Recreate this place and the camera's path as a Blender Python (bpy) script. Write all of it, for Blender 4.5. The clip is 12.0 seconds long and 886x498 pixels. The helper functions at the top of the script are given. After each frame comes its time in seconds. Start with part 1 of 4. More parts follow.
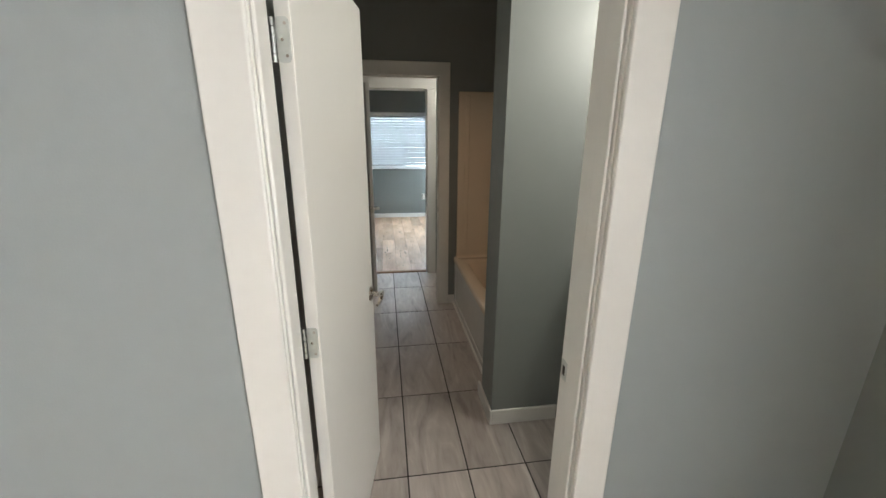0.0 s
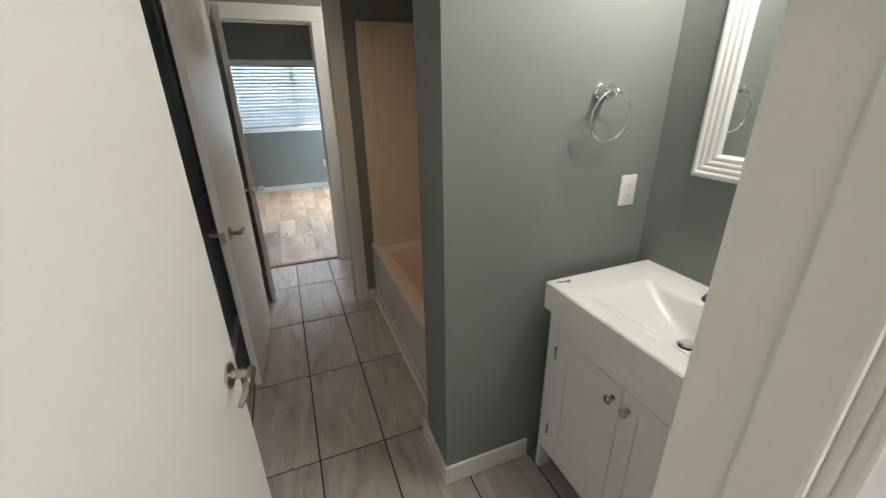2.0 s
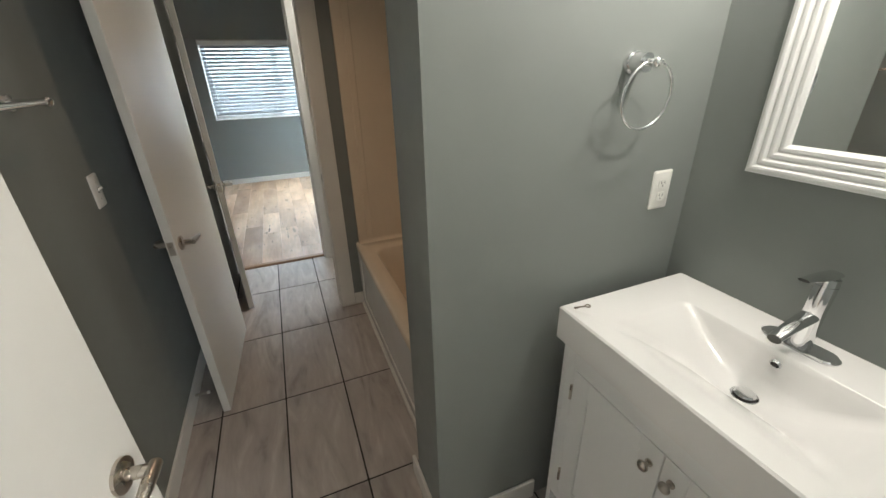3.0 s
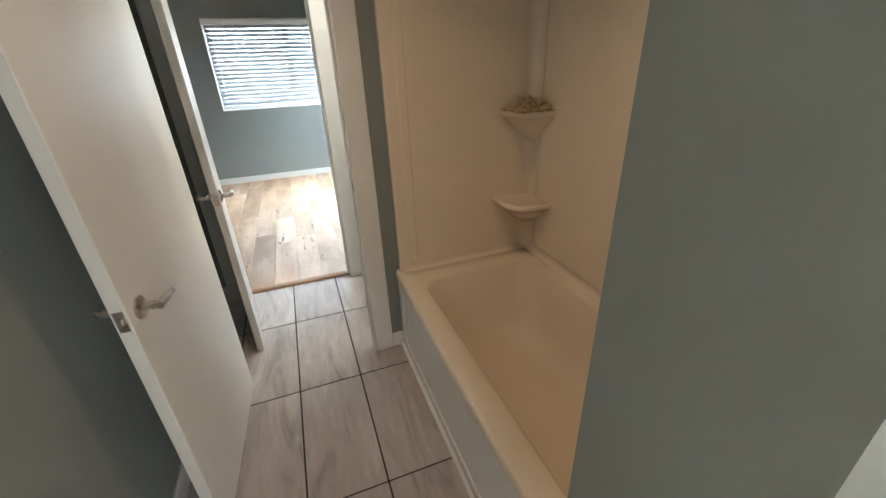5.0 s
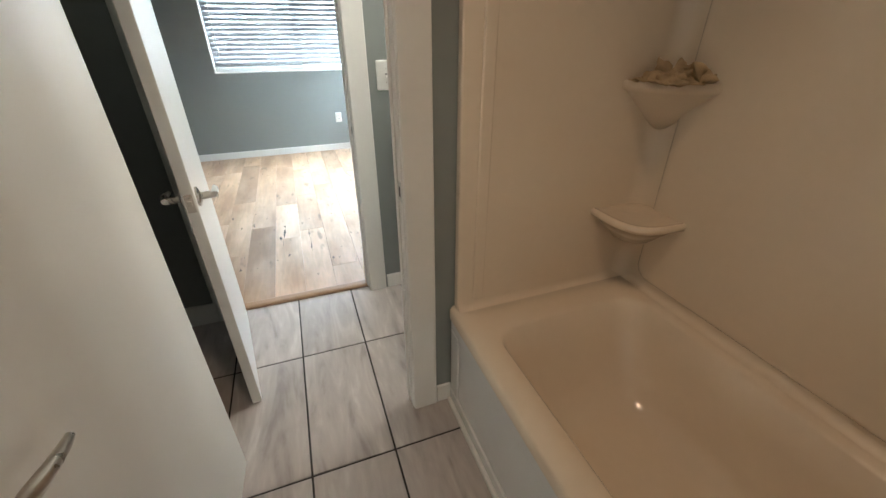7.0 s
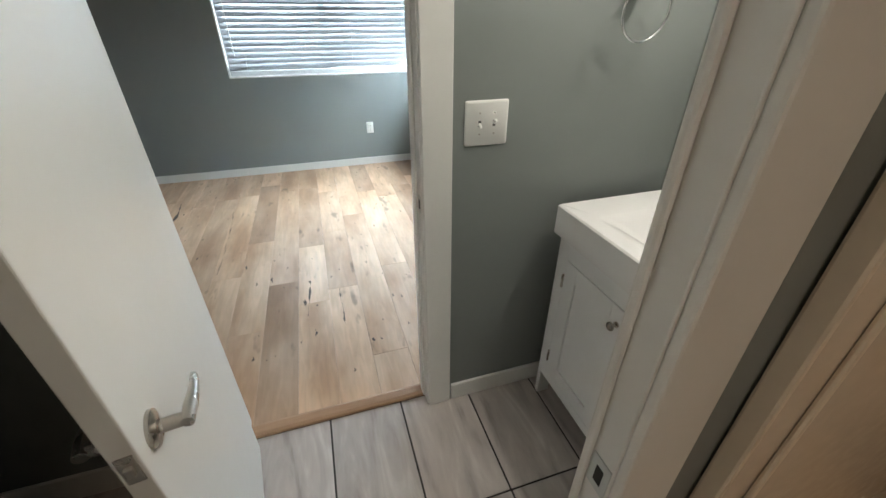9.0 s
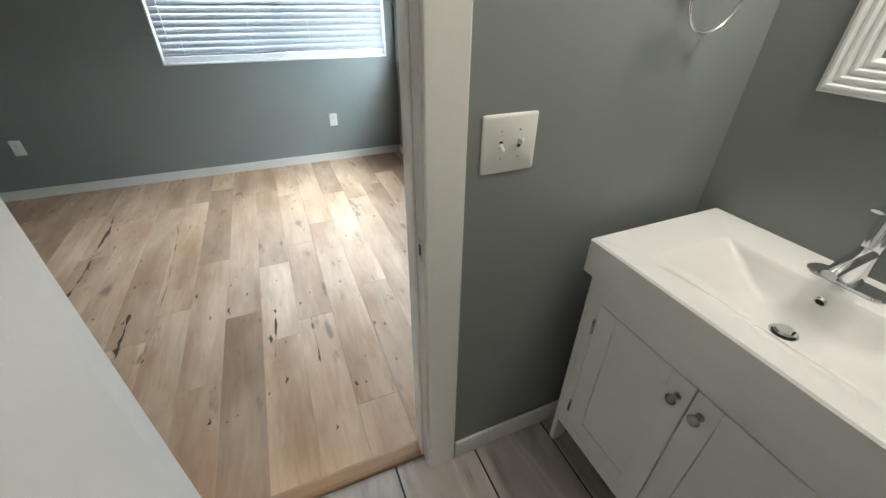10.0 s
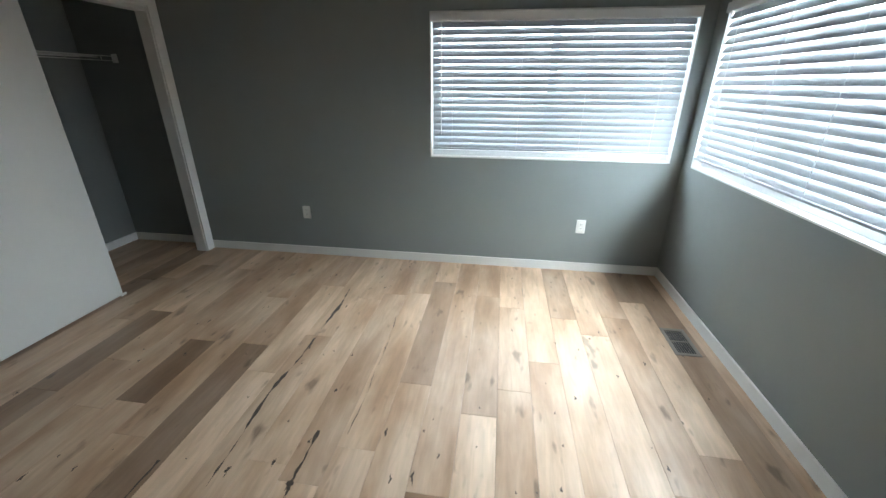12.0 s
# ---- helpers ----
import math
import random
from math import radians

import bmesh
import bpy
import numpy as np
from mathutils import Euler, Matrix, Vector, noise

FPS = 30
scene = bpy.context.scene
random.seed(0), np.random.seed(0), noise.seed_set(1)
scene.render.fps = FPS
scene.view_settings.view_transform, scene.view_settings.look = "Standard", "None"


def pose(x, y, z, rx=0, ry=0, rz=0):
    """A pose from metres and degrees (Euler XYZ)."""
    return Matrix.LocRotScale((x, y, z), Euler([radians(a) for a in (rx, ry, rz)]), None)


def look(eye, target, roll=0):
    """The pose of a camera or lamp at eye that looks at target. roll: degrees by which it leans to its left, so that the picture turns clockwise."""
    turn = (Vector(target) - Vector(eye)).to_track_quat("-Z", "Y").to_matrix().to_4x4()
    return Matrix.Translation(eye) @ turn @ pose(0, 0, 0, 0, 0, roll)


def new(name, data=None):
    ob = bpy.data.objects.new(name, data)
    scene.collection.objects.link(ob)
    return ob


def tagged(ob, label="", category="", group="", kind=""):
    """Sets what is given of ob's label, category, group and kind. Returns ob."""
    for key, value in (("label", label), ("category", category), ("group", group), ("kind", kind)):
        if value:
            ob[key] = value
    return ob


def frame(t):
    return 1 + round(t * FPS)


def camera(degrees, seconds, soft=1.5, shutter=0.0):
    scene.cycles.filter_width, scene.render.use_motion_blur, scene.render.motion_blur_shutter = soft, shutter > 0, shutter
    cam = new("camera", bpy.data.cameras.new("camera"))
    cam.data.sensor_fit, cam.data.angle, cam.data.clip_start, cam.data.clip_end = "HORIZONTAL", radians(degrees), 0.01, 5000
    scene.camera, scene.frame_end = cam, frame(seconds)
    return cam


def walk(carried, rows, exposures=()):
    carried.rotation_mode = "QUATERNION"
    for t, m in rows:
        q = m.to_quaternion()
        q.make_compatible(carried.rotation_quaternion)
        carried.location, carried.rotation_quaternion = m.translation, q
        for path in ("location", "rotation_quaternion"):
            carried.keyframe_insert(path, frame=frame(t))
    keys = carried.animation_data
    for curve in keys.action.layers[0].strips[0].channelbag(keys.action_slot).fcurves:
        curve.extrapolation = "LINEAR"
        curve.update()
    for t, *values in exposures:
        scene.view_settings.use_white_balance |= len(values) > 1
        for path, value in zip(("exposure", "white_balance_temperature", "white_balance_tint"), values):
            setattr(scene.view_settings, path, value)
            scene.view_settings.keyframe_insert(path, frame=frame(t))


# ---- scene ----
cam = camera(97.2, 12.0)
PATH = [
    (0, (0.024, 0.006, 1.596), (0.307, 1.904, 1.033), 0.4),
    (0.5, (0.08, 0.212, 1.589), (0.376, 2.1, 1.002), 0.1),
    (1, (0.112, 0.399, 1.575), (0.502, 2.253, 0.933), -0.3),
    (1.5, (0.109, 0.581, 1.571), (0.666, 2.369, 0.869), -0.5),
    (2, (0.152, 0.739, 1.552), (0.828, 2.461, 0.791), -0.9),
    (2.5, (0.23, 0.878, 1.541), (0.946, 2.56, 0.729), -1.2),
    (3, (0.294, 1.012, 1.53), (0.97, 2.701, 0.698), -1.6),
    (3.5, (0.283, 1.18, 1.53), (0.883, 2.902, 0.709), -2.5),
    (5.5, (0.287, 1.944, 1.397), (0.921, 3.605, 0.482), -2.1),
    (6, (0.29, 2.106, 1.357), (1.075, 3.664, 0.381), -1.8),
    (6.5, (0.276, 2.237, 1.344), (1.038, 3.791, 0.341), -1.2),
    (7, (0.237, 2.447, 1.356), (0.841, 4.086, 0.382), -0.1),
    (7.5, (0.198, 2.673, 1.367), (0.638, 4.381, 0.425), 0.7),
    (9.5, (0.231, 3.513, 1.456), (0.822, 5.1, 0.393), -0.0),
    (10, (0.235, 3.686, 1.449), (0.896, 5.226, 0.357), 0.6),
    (10.5, (0.192, 3.858, 1.443), (0.643, 5.485, 0.37), 0.9),
    (11, (0.181, 4.086, 1.466), (0.396, 5.794, 0.449), 1.1),
    (11.5, (0.144, 4.281, 1.477), (0.145, 6.058, 0.558), 0.6),
    (12, (0.082, 4.499, 1.503), (-0.184, 6.322, 0.724), 0.2),
]
EXPOSURES = [(0.0, -0.12), (1.0, -0.15), (2.0, 0.0), (2.5, 0.1), (3.5, 0.3), (5.5, 1.0), (6.5, 0.9), (7.5, 0.8), (9.5, 0.2), (11.0, 0.25), (12.0, 0.3)]
walk(cam, [(t, look(eye, target, roll)) for t, eye, target, roll in PATH], exposures=EXPOSURES)

# ---- light ----
world = bpy.data.worlds.new("world")
scene.world = world
world.use_nodes = True
wn = world.node_tree.nodes
sky = wn.new("ShaderNodeTexSky")
sky.sky_type = "NISHITA"
sky.sun_disc = False
sky.sun_elevation, sky.sun_rotation = radians(40), radians(200)
wn["Background"].inputs["Strength"].default_value = 0.12
world.node_tree.links.new(sky.outputs[0], wn["Background"].inputs["Color"])


def area_light(name, m, sx, sy, power, color):
    data = bpy.data.lights.new(name, "AREA")
    data.shape, data.size, data.size_y, data.energy, data.color = "RECTANGLE", sx, sy, power, color
    ob = new(name, data)
    ob.matrix_world = m
    return ob


def bulb_light(name, p, power, color, radius=0.03):
    data = bpy.data.lights.new(name, "POINT")
    data.energy, data.color, data.shadow_soft_size = power, color, radius
    ob = new(name, data)
    ob.location = p
    return ob


DAY = (0.72, 0.87, 1.0)
area_light("window_daylight", look((0.43, 7.88, 1.42), (0.43, 6.0, 1.42)), 1.8, 1.0, 78, DAY)
area_light("window_daylight", look((1.62, 6.65, 1.42), (0.0, 6.65, 1.42)), 1.75, 1.0, 165, DAY)
# Lamp in an unseen, added window, placed to light the entry wall and door.
area_light("window_daylight", look((1.58, -2.2, 1.35), (0.0, -2.05, 1.15)), 1.55, 1.25, 142, (0.97, 0.98, 0.98))
WARM = (1.0, 0.95, 0.86)
for cy, power in ((1.39, 15.0), (3.98, 14.0)):
    for dy in (-0.13, 0.13):
        bulb_light("vanity_bulb", (1.30, cy + dy, 2.14), power, WARM, 0.032)
can = bpy.data.lights.new("recessed_lamp", "SPOT")
can.energy, can.color, can.shadow_soft_size, can.spot_size, can.spot_blend = 18, (1.0, 0.72, 0.50), 0.05, radians(102), 0.9
new("recessed_lamp", can).location = (0.45, 2.70, 2.63)


# ---- materials ----
def material(name, color, rough=0.6, metal=0.0, bump=0.0, bump_scale=200.0, tint=0.04, tint_scale=3.0, random_tint=0.0,
             stretch=(1, 1, 1), coat=0.0, detail=0.05):
    m = bpy.data.materials.new(name)
    m.use_nodes = True
    nt = m.node_tree
    n, l = nt.nodes, nt.links
    b = n["Principled BSDF"]
    b.inputs["Metallic"].default_value = metal
    b.inputs["Coat Weight"].default_value = coat
    b.inputs["Coat Roughness"].default_value = 0.08
    tc = n.new("ShaderNodeTexCoord")
    mp = n.new("ShaderNodeMapping")
    mp.inputs["Scale"].default_value = stretch
    l.new(tc.outputs["Object"], mp.inputs[0])
    big = n.new("ShaderNodeTexNoise")
    big.inputs["Scale"].default_value, big.inputs["Detail"].default_value = tint_scale, 5
    fine = n.new("ShaderNodeTexNoise")
    fine.inputs["Scale"].default_value, fine.inputs["Detail"].default_value = tint_scale * 14, 3
    l.new(mp.outputs[0], big.inputs["Vector"])
    l.new(mp.outputs[0], fine.inputs["Vector"])
    add = n.new("ShaderNodeMath")
    add.operation = "MULTIPLY_ADD"
    l.new(fine.outputs["Fac"], add.inputs[0])
    add.inputs[1].default_value = 0.45
    l.new(big.outputs["Fac"], add.inputs[2])
    rng = n.new("ShaderNodeMapRange")
    rng.inputs["From Min"].default_value, rng.inputs["From Max"].default_value = 0.45, 1.0
    rng.inputs["To Min"].default_value, rng.inputs["To Max"].default_value = 1 - tint, 1 + tint
    l.new(add.outputs[0], rng.inputs[0])
    hsv = n.new("ShaderNodeHueSaturation")
    hsv.inputs["Color"].default_value = (*color, 1)
    last = rng.outputs[0]
    if random_tint:
        info = n.new("ShaderNodeObjectInfo")
        r2 = n.new("ShaderNodeMapRange")
        r2.inputs["To Min"].default_value, r2.inputs["To Max"].default_value = 1 - random_tint, 1 + random_tint
        l.new(info.outputs["Random"], r2.inputs[0])
        mul = n.new("ShaderNodeMath")
        mul.operation = "MULTIPLY"
        l.new(last, mul.inputs[0])
        l.new(r2.outputs[0], mul.inputs[1])
        last = mul.outputs[0]
    l.new(last, hsv.inputs["Value"])
    l.new(hsv.outputs[0], b.inputs["Base Color"])
    rr = n.new("ShaderNodeMapRange")
    rr.inputs["From Min"].default_value, rr.inputs["From Max"].default_value = 0.3, 0.75
    rr.inputs["To Min"].default_value, rr.inputs["To Max"].default_value = max(0.02, rough - detail), min(1, rough + detail)
    l.new(fine.outputs["Fac"], rr.inputs[0])
    l.new(rr.outputs[0], b.inputs["Roughness"])
    if bump:
        bn = n.new("ShaderNodeTexNoise")
        bn.inputs["Scale"].default_value, bn.inputs["Detail"].default_value = bump_scale, 3
        l.new(mp.outputs[0], bn.inputs["Vector"])
        bp = n.new("ShaderNodeBump")
        bp.inputs["Strength"].default_value, bp.inputs["Distance"].default_value = bump, 0.002
        l.new(bn.outputs["Fac"], bp.inputs["Height"])
        l.new(bp.outputs[0], b.inputs["Normal"])
    return m


def wood_floor_material():
    m = bpy.data.materials.new("oak_plank")
    m.use_nodes = True
    n, l = m.node_tree.nodes, m.node_tree.links
    b = n["Principled BSDF"]
    tc, info = n.new("ShaderNodeTexCoord"), n.new("ShaderNodeObjectInfo")
    off = n.new("ShaderNodeVectorMath")
    off.operation = "MULTIPLY_ADD"
    comb = n.new("ShaderNodeCombineXYZ")
    for i in range(3):
        l.new(info.outputs["Random"], comb.inputs[i])
    l.new(comb.outputs[0], off.inputs[0])
    off.inputs[1].default_value = (17, 31, 5)
    l.new(tc.outputs["Object"], off.inputs[2])
    mp = n.new("ShaderNodeMapping")
    mp.inputs["Scale"].default_value = (1, 0.12, 1)
    l.new(off.outputs[0], mp.inputs[0])
    grain = n.new("ShaderNodeTexNoise")
    grain.inputs["Scale"].default_value, grain.inputs["Detail"].default_value = 30, 6
    grain.inputs["Distortion"].default_value = 1.1
    l.new(mp.outputs[0], grain.inputs["Vector"])
    cloud = n.new("ShaderNodeTexNoise")
    cloud.inputs["Scale"].default_value, cloud.inputs["Detail"].default_value = 3.2, 4
    mp2 = n.new("ShaderNodeMapping")
    mp2.inputs["Scale"].default_value = (1.6, 0.5, 1)
    l.new(off.outputs[0], mp2.inputs[0])
    l.new(mp2.outputs[0], cloud.inputs["Vector"])
    ramp = n.new("ShaderNodeValToRGB")
    e = ramp.color_ramp.elements
    e[0].position, e[0].color = 0.0, (0.25, 0.152, 0.092, 1)
    e[1].position, e[1].color = 1.0, (0.70, 0.470, 0.305, 1)
    for pos, col in ((0.5, (0.52, 0.338, 0.213, 1)),):
        el = ramp.color_ramp.elements.new(pos)
        el.color = col
    sep = n.new("ShaderNodeSeparateColor")
    l.new(info.outputs["Color"], sep.inputs[0])
    l.new(sep.outputs[0], ramp.inputs[0])
    gr = n.new("ShaderNodeMapRange")
    gr.inputs["From Min"].default_value, gr.inputs["From Max"].default_value = 0.3, 0.7
    gr.inputs["To Min"].default_value, gr.inputs["To Max"].default_value = 0.87, 1.07
    l.new(grain.outputs["Fac"], gr.inputs[0])
    cl = n.new("ShaderNodeMapRange")
    cl.inputs["From Min"].default_value, cl.inputs["From Max"].default_value = 0.3, 0.7
    cl.inputs["To Min"].default_value, cl.inputs["To Max"].default_value = 0.69, 1.17
    l.new(cloud.outputs["Fac"], cl.inputs[0])
    mul = n.new("ShaderNodeMath")
    mul.operation = "MULTIPLY"
    l.new(gr.outputs[0], mul.inputs[0])
    l.new(cl.outputs[0], mul.inputs[1])
    # small knots and mineral streaks
    vo = n.new("ShaderNodeTexNoise")
    vo.inputs["Scale"].default_value, vo.inputs["Detail"].default_value = 9, 2
    mp3 = n.new("ShaderNodeMapping")
    mp3.inputs["Scale"].default_value = (1.5, 0.55, 1)
    l.new(off.outputs[0], mp3.inputs[0])
    l.new(mp3.outputs[0], vo.inputs["Vector"])
    kn = n.new("ShaderNodeMapRange")
    kn.inputs["From Min"].default_value, kn.inputs["From Max"].default_value = 0.65, 0.74
    kn.inputs["To Min"].default_value, kn.inputs["To Max"].default_value = 1.0, 0.55
    l.new(vo.outputs["Fac"], kn.inputs[0])
    mul2 = n.new("ShaderNodeMath")
    mul2.operation = "MULTIPLY"
    l.new(mul.outputs[0], mul2.inputs[0])
    l.new(kn.outputs[0], mul2.inputs[1])
    hsv = n.new("ShaderNodeHueSaturation")
    l.new(ramp.outputs[0], hsv.inputs["Color"])
    l.new(mul2.outputs[0], hsv.inputs["Value"])
    # reddish heartwood and greyer sapwood within a board
    sat = n.new("ShaderNodeMapRange")
    sat.inputs["From Min"].default_value, sat.inputs["From Max"].default_value = 0.32, 0.68
    sat.inputs["To Min"].default_value, sat.inputs["To Max"].default_value = 1.10, 0.86
    l.new(cloud.outputs["Fac"], sat.inputs[0])
    l.new(sat.outputs[0], hsv.inputs["Saturation"])
    hue = n.new("ShaderNodeMapRange")
    hue.inputs["From Min"].default_value, hue.inputs["From Max"].default_value = 0.32, 0.68
    hue.inputs["To Min"].default_value, hue.inputs["To Max"].default_value = 0.496, 0.502
    l.new(cloud.outputs["Fac"], hue.inputs[0])
    l.new(hue.outputs[0], hsv.inputs["Hue"])
    l.new(hsv.outputs[0], b.inputs["Base Color"])
    b.inputs["Specular IOR Level"].default_value = 0.38
    rr = n.new("ShaderNodeMapRange")
    rr.inputs["To Min"].default_value, rr.inputs["To Max"].default_value = 0.32, 0.48
    l.new(grain.outputs["Fac"], rr.inputs[0])
    l.new(rr.outputs[0], b.inputs["Roughness"])
    bp = n.new("ShaderNodeBump")
    bp.inputs["Strength"].default_value, bp.inputs["Distance"].default_value = 0.25, 0.001
    l.new(grain.outputs["Fac"], bp.inputs["Height"])
    l.new(bp.outputs[0], b.inputs["Normal"])
    return m


def tile_material():
    m = bpy.data.materials.new("wood_look_porcelain")
    m.use_nodes = True
    n, l = m.node_tree.nodes, m.node_tree.links
    b = n["Principled BSDF"]
    tc, info = n.new("ShaderNodeTexCoord"), n.new("ShaderNodeObjectInfo")
    comb = n.new("ShaderNodeCombineXYZ")
    for i in range(3):
        l.new(info.outputs["Random"], comb.inputs[i])
    off = n.new("ShaderNodeVectorMath")
    off.operation = "MULTIPLY_ADD"
    l.new(comb.outputs[0], off.inputs[0])
    off.inputs[1].default_value = (23, 11, 7)
    l.new(tc.outputs["Object"], off.inputs[2])
    mp = n.new("ShaderNodeMapping")
    mp.inputs["Scale"].default_value = (1, 0.22, 1)
    mp.inputs["Rotation"].default_value = (0, 0, radians(7))
    l.new(off.outputs[0], mp.inputs[0])
    a = n.new("ShaderNodeTexNoise")
    a.inputs["Scale"].default_value, a.inputs["Detail"].default_value, a.inputs["Distortion"].default_value = 9, 5, 1.6
    l.new(mp.outputs[0], a.inputs["Vector"])
    c = n.new("ShaderNodeTexNoise")
    c.inputs["Scale"].default_value, c.inputs["Detail"].default_value = 46, 5
    l.new(mp.outputs[0], c.inputs["Vector"])
    mix = n.new("ShaderNodeMath")
    mix.operation = "MULTIPLY_ADD"
    l.new(c.outputs["Fac"], mix.inputs[0])
    mix.inputs[1].default_value = 0.28
    l.new(a.outputs["Fac"], mix.inputs[2])
    ramp = n.new("ShaderNodeValToRGB")
    e = ramp.color_ramp.elements
    e[0].position, e[0].color = 0.44, (0.31, 0.272, 0.25, 1)
    e[1].position, e[1].color = 0.90, (0.58, 0.54, 0.505, 1)
    el = e.new(0.56)
    el.color = (0.40, 0.355, 0.33, 1)
    el = e.new(0.72)
    el.color = (0.46, 0.415, 0.385, 1)
    l.new(mix.outputs[0], ramp.inputs[0])
    hsv = n.new("ShaderNodeHueSaturation")
    l.new(ramp.outputs[0], hsv.inputs["Color"])
    r2 = n.new("ShaderNodeMapRange")
    r2.inputs["To Min"].default_value, r2.inputs["To Max"].default_value = 0.9, 1.1
    l.new(info.outputs["Random"], r2.inputs[0])
    l.new(r2.outputs[0], hsv.inputs["Value"])
    l.new(hsv.outputs[0], b.inputs["Base Color"])
    b.inputs["Roughness"].default_value = 0.34
    bp = n.new("ShaderNodeBump")
    bp.inputs["Strength"].default_value, bp.inputs["Distance"].default_value = 0.2, 0.001
    l.new(mix.outputs[0], bp.inputs["Height"])
    l.new(bp.outputs[0], b.inputs["Normal"])
    return m


def slat_material():
    m = bpy.data.materials.new("white_blind_slat")
    m.use_nodes = True
    n, l = m.node_tree.nodes, m.node_tree.links
    b = n["Principled BSDF"]
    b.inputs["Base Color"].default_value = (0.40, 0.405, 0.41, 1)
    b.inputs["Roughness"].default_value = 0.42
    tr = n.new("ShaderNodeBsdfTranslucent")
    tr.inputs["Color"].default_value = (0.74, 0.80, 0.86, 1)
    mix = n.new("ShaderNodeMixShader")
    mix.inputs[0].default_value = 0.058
    l.new(b.outputs[0], mix.inputs[1])
    l.new(tr.outputs[0], mix.inputs[2])
    l.new(mix.outputs[0], n["Material Output"].inputs["Surface"])
    return m


def glass_material():
    m = bpy.data.materials.new("window_glass")
    m.use_nodes = True
    b = m.node_tree.nodes["Principled BSDF"]
    b.inputs["Base Color"].default_value = (0.95, 0.98, 0.97, 1)
    b.inputs["Roughness"].default_value = 0.0
    b.inputs["Transmission Weight"].default_value = 1.0
    b.inputs["IOR"].default_value = 1.1
    return m


def glow_material(name, color, strength):
    m = bpy.data.materials.new(name)
    m.use_nodes = True
    b = m.node_tree.nodes["Principled BSDF"]
    b.inputs["Base Color"].default_value = (*color, 1)
    b.inputs["Emission Color"].default_value = (*color, 1)
    b.inputs["Emission Strength"].default_value = strength
    return m


PAINT = material("grey_green_wall_paint", (0.220, 0.236, 0.226), 0.55, bump=0.12, bump_scale=260, tint=0.03, tint_scale=1.2)
PAINT_A = material("grey_blue_wall_paint", (0.30, 0.325, 0.325), 0.55, bump=0.15, bump_scale=240, tint=0.035, tint_scale=1.2)
CEIL = material("ceiling_white", (0.62, 0.60, 0.57), 0.8, bump=0.4, bump_scale=120)
TRIM = material("white_trim_paint", (0.74, 0.725, 0.69), 0.38, bump=0.12, bump_scale=90, tint=0.025, tint_scale=4)
DOOR = material("white_door_paint", (0.72, 0.705, 0.665), 0.33, bump=0.10, bump_scale=60, tint=0.02, tint_scale=2)
WHITE = material("white_lacquer", (0.80, 0.80, 0.79), 0.32, tint=0.02, tint_scale=0.5, detail=0.01)
CERAMIC = material("white_ceramic", (0.86, 0.845, 0.83), 0.16, tint=0.01, coat=0.4, detail=0.02)
TUBMAT = material("almond_acrylic", (0.76, 0.65, 0.515), 0.20, tint=0.025, tint_scale=2.5, coat=0.25, bump=0.03, bump_scale=14)
APRON = material("white_acrylic", (0.74, 0.735, 0.71), 0.24, tint=0.03, tint_scale=0.6, coat=0.2, detail=0.01)
CHROME = material("polished_chrome", (0.82, 0.82, 0.83), 0.07, 1.0, tint=0.02, detail=0.02)
NICKEL = material("satin_nickel", (0.50, 0.46, 0.41), 0.28, 1.0, tint=0.04, tint_scale=1.5, detail=0.02)
STEEL = material("galvanised_hinge", (0.60, 0.62, 0.60), 0.42, 1.0, tint=0.08, tint_scale=30)
PLATE = material("white_plastic_plate", (0.80, 0.79, 0.75), 0.35, tint=0.015)
# Near-black colour for the shade inside holes, slots, vent and toe space.
DARK = material("gap_shade", (0.02, 0.018, 0.016), 0.8)
GROUT = material("dark_grout", (0.035, 0.032, 0.030), 0.95, bump=0.4, bump_scale=400, tint=0.15, tint_scale=20)
TILE = tile_material()
OAK = wood_floor_material()
SUB = material("plank_joint", (0.10, 0.07, 0.045), 0.8)
THRESH = material("oak_threshold", (0.36, 0.215, 0.125), 0.4, bump=0.2, bump_scale=60, tint=0.15, tint_scale=8, stretch=(0.15, 1, 1))
KNOT = material("dark_knot_filler", (0.055, 0.034, 0.022), 0.5, tint=0.4, tint_scale=30)
SLAT = slat_material()
GLASS = glass_material()
MIRROR = material("mirror_silver", (0.88, 0.90, 0.89), 0.015, 1.0, tint=0.005, detail=0.01)
VENT = material("brown_metal_vent", (0.24, 0.205, 0.17), 0.45, 0.5, tint=0.08)
CLOTH = material("beige_cloth", (0.44, 0.32, 0.185), 0.9, bump=0.5, bump_scale=300, tint=0.2, tint_scale=25)
OUTSIDE = glow_material("overcast_sky", (0.86, 0.94, 1.0), 1.2)


# ---- mesh helpers ----
def box(bm, x0, x1, y0, y1, z0, z1):
    vs = [bm.verts.new((x, y, z)) for x in (x0, x1) for y in (y0, y1) for z in (z0, z1)]
    for f in ((0, 1, 3, 2), (4, 6, 7, 5), (0, 4, 5, 1), (2, 3, 7, 6), (0, 2, 6, 4), (1, 5, 7, 3)):
        bm.faces.new([vs[i] for i in f])
    return vs


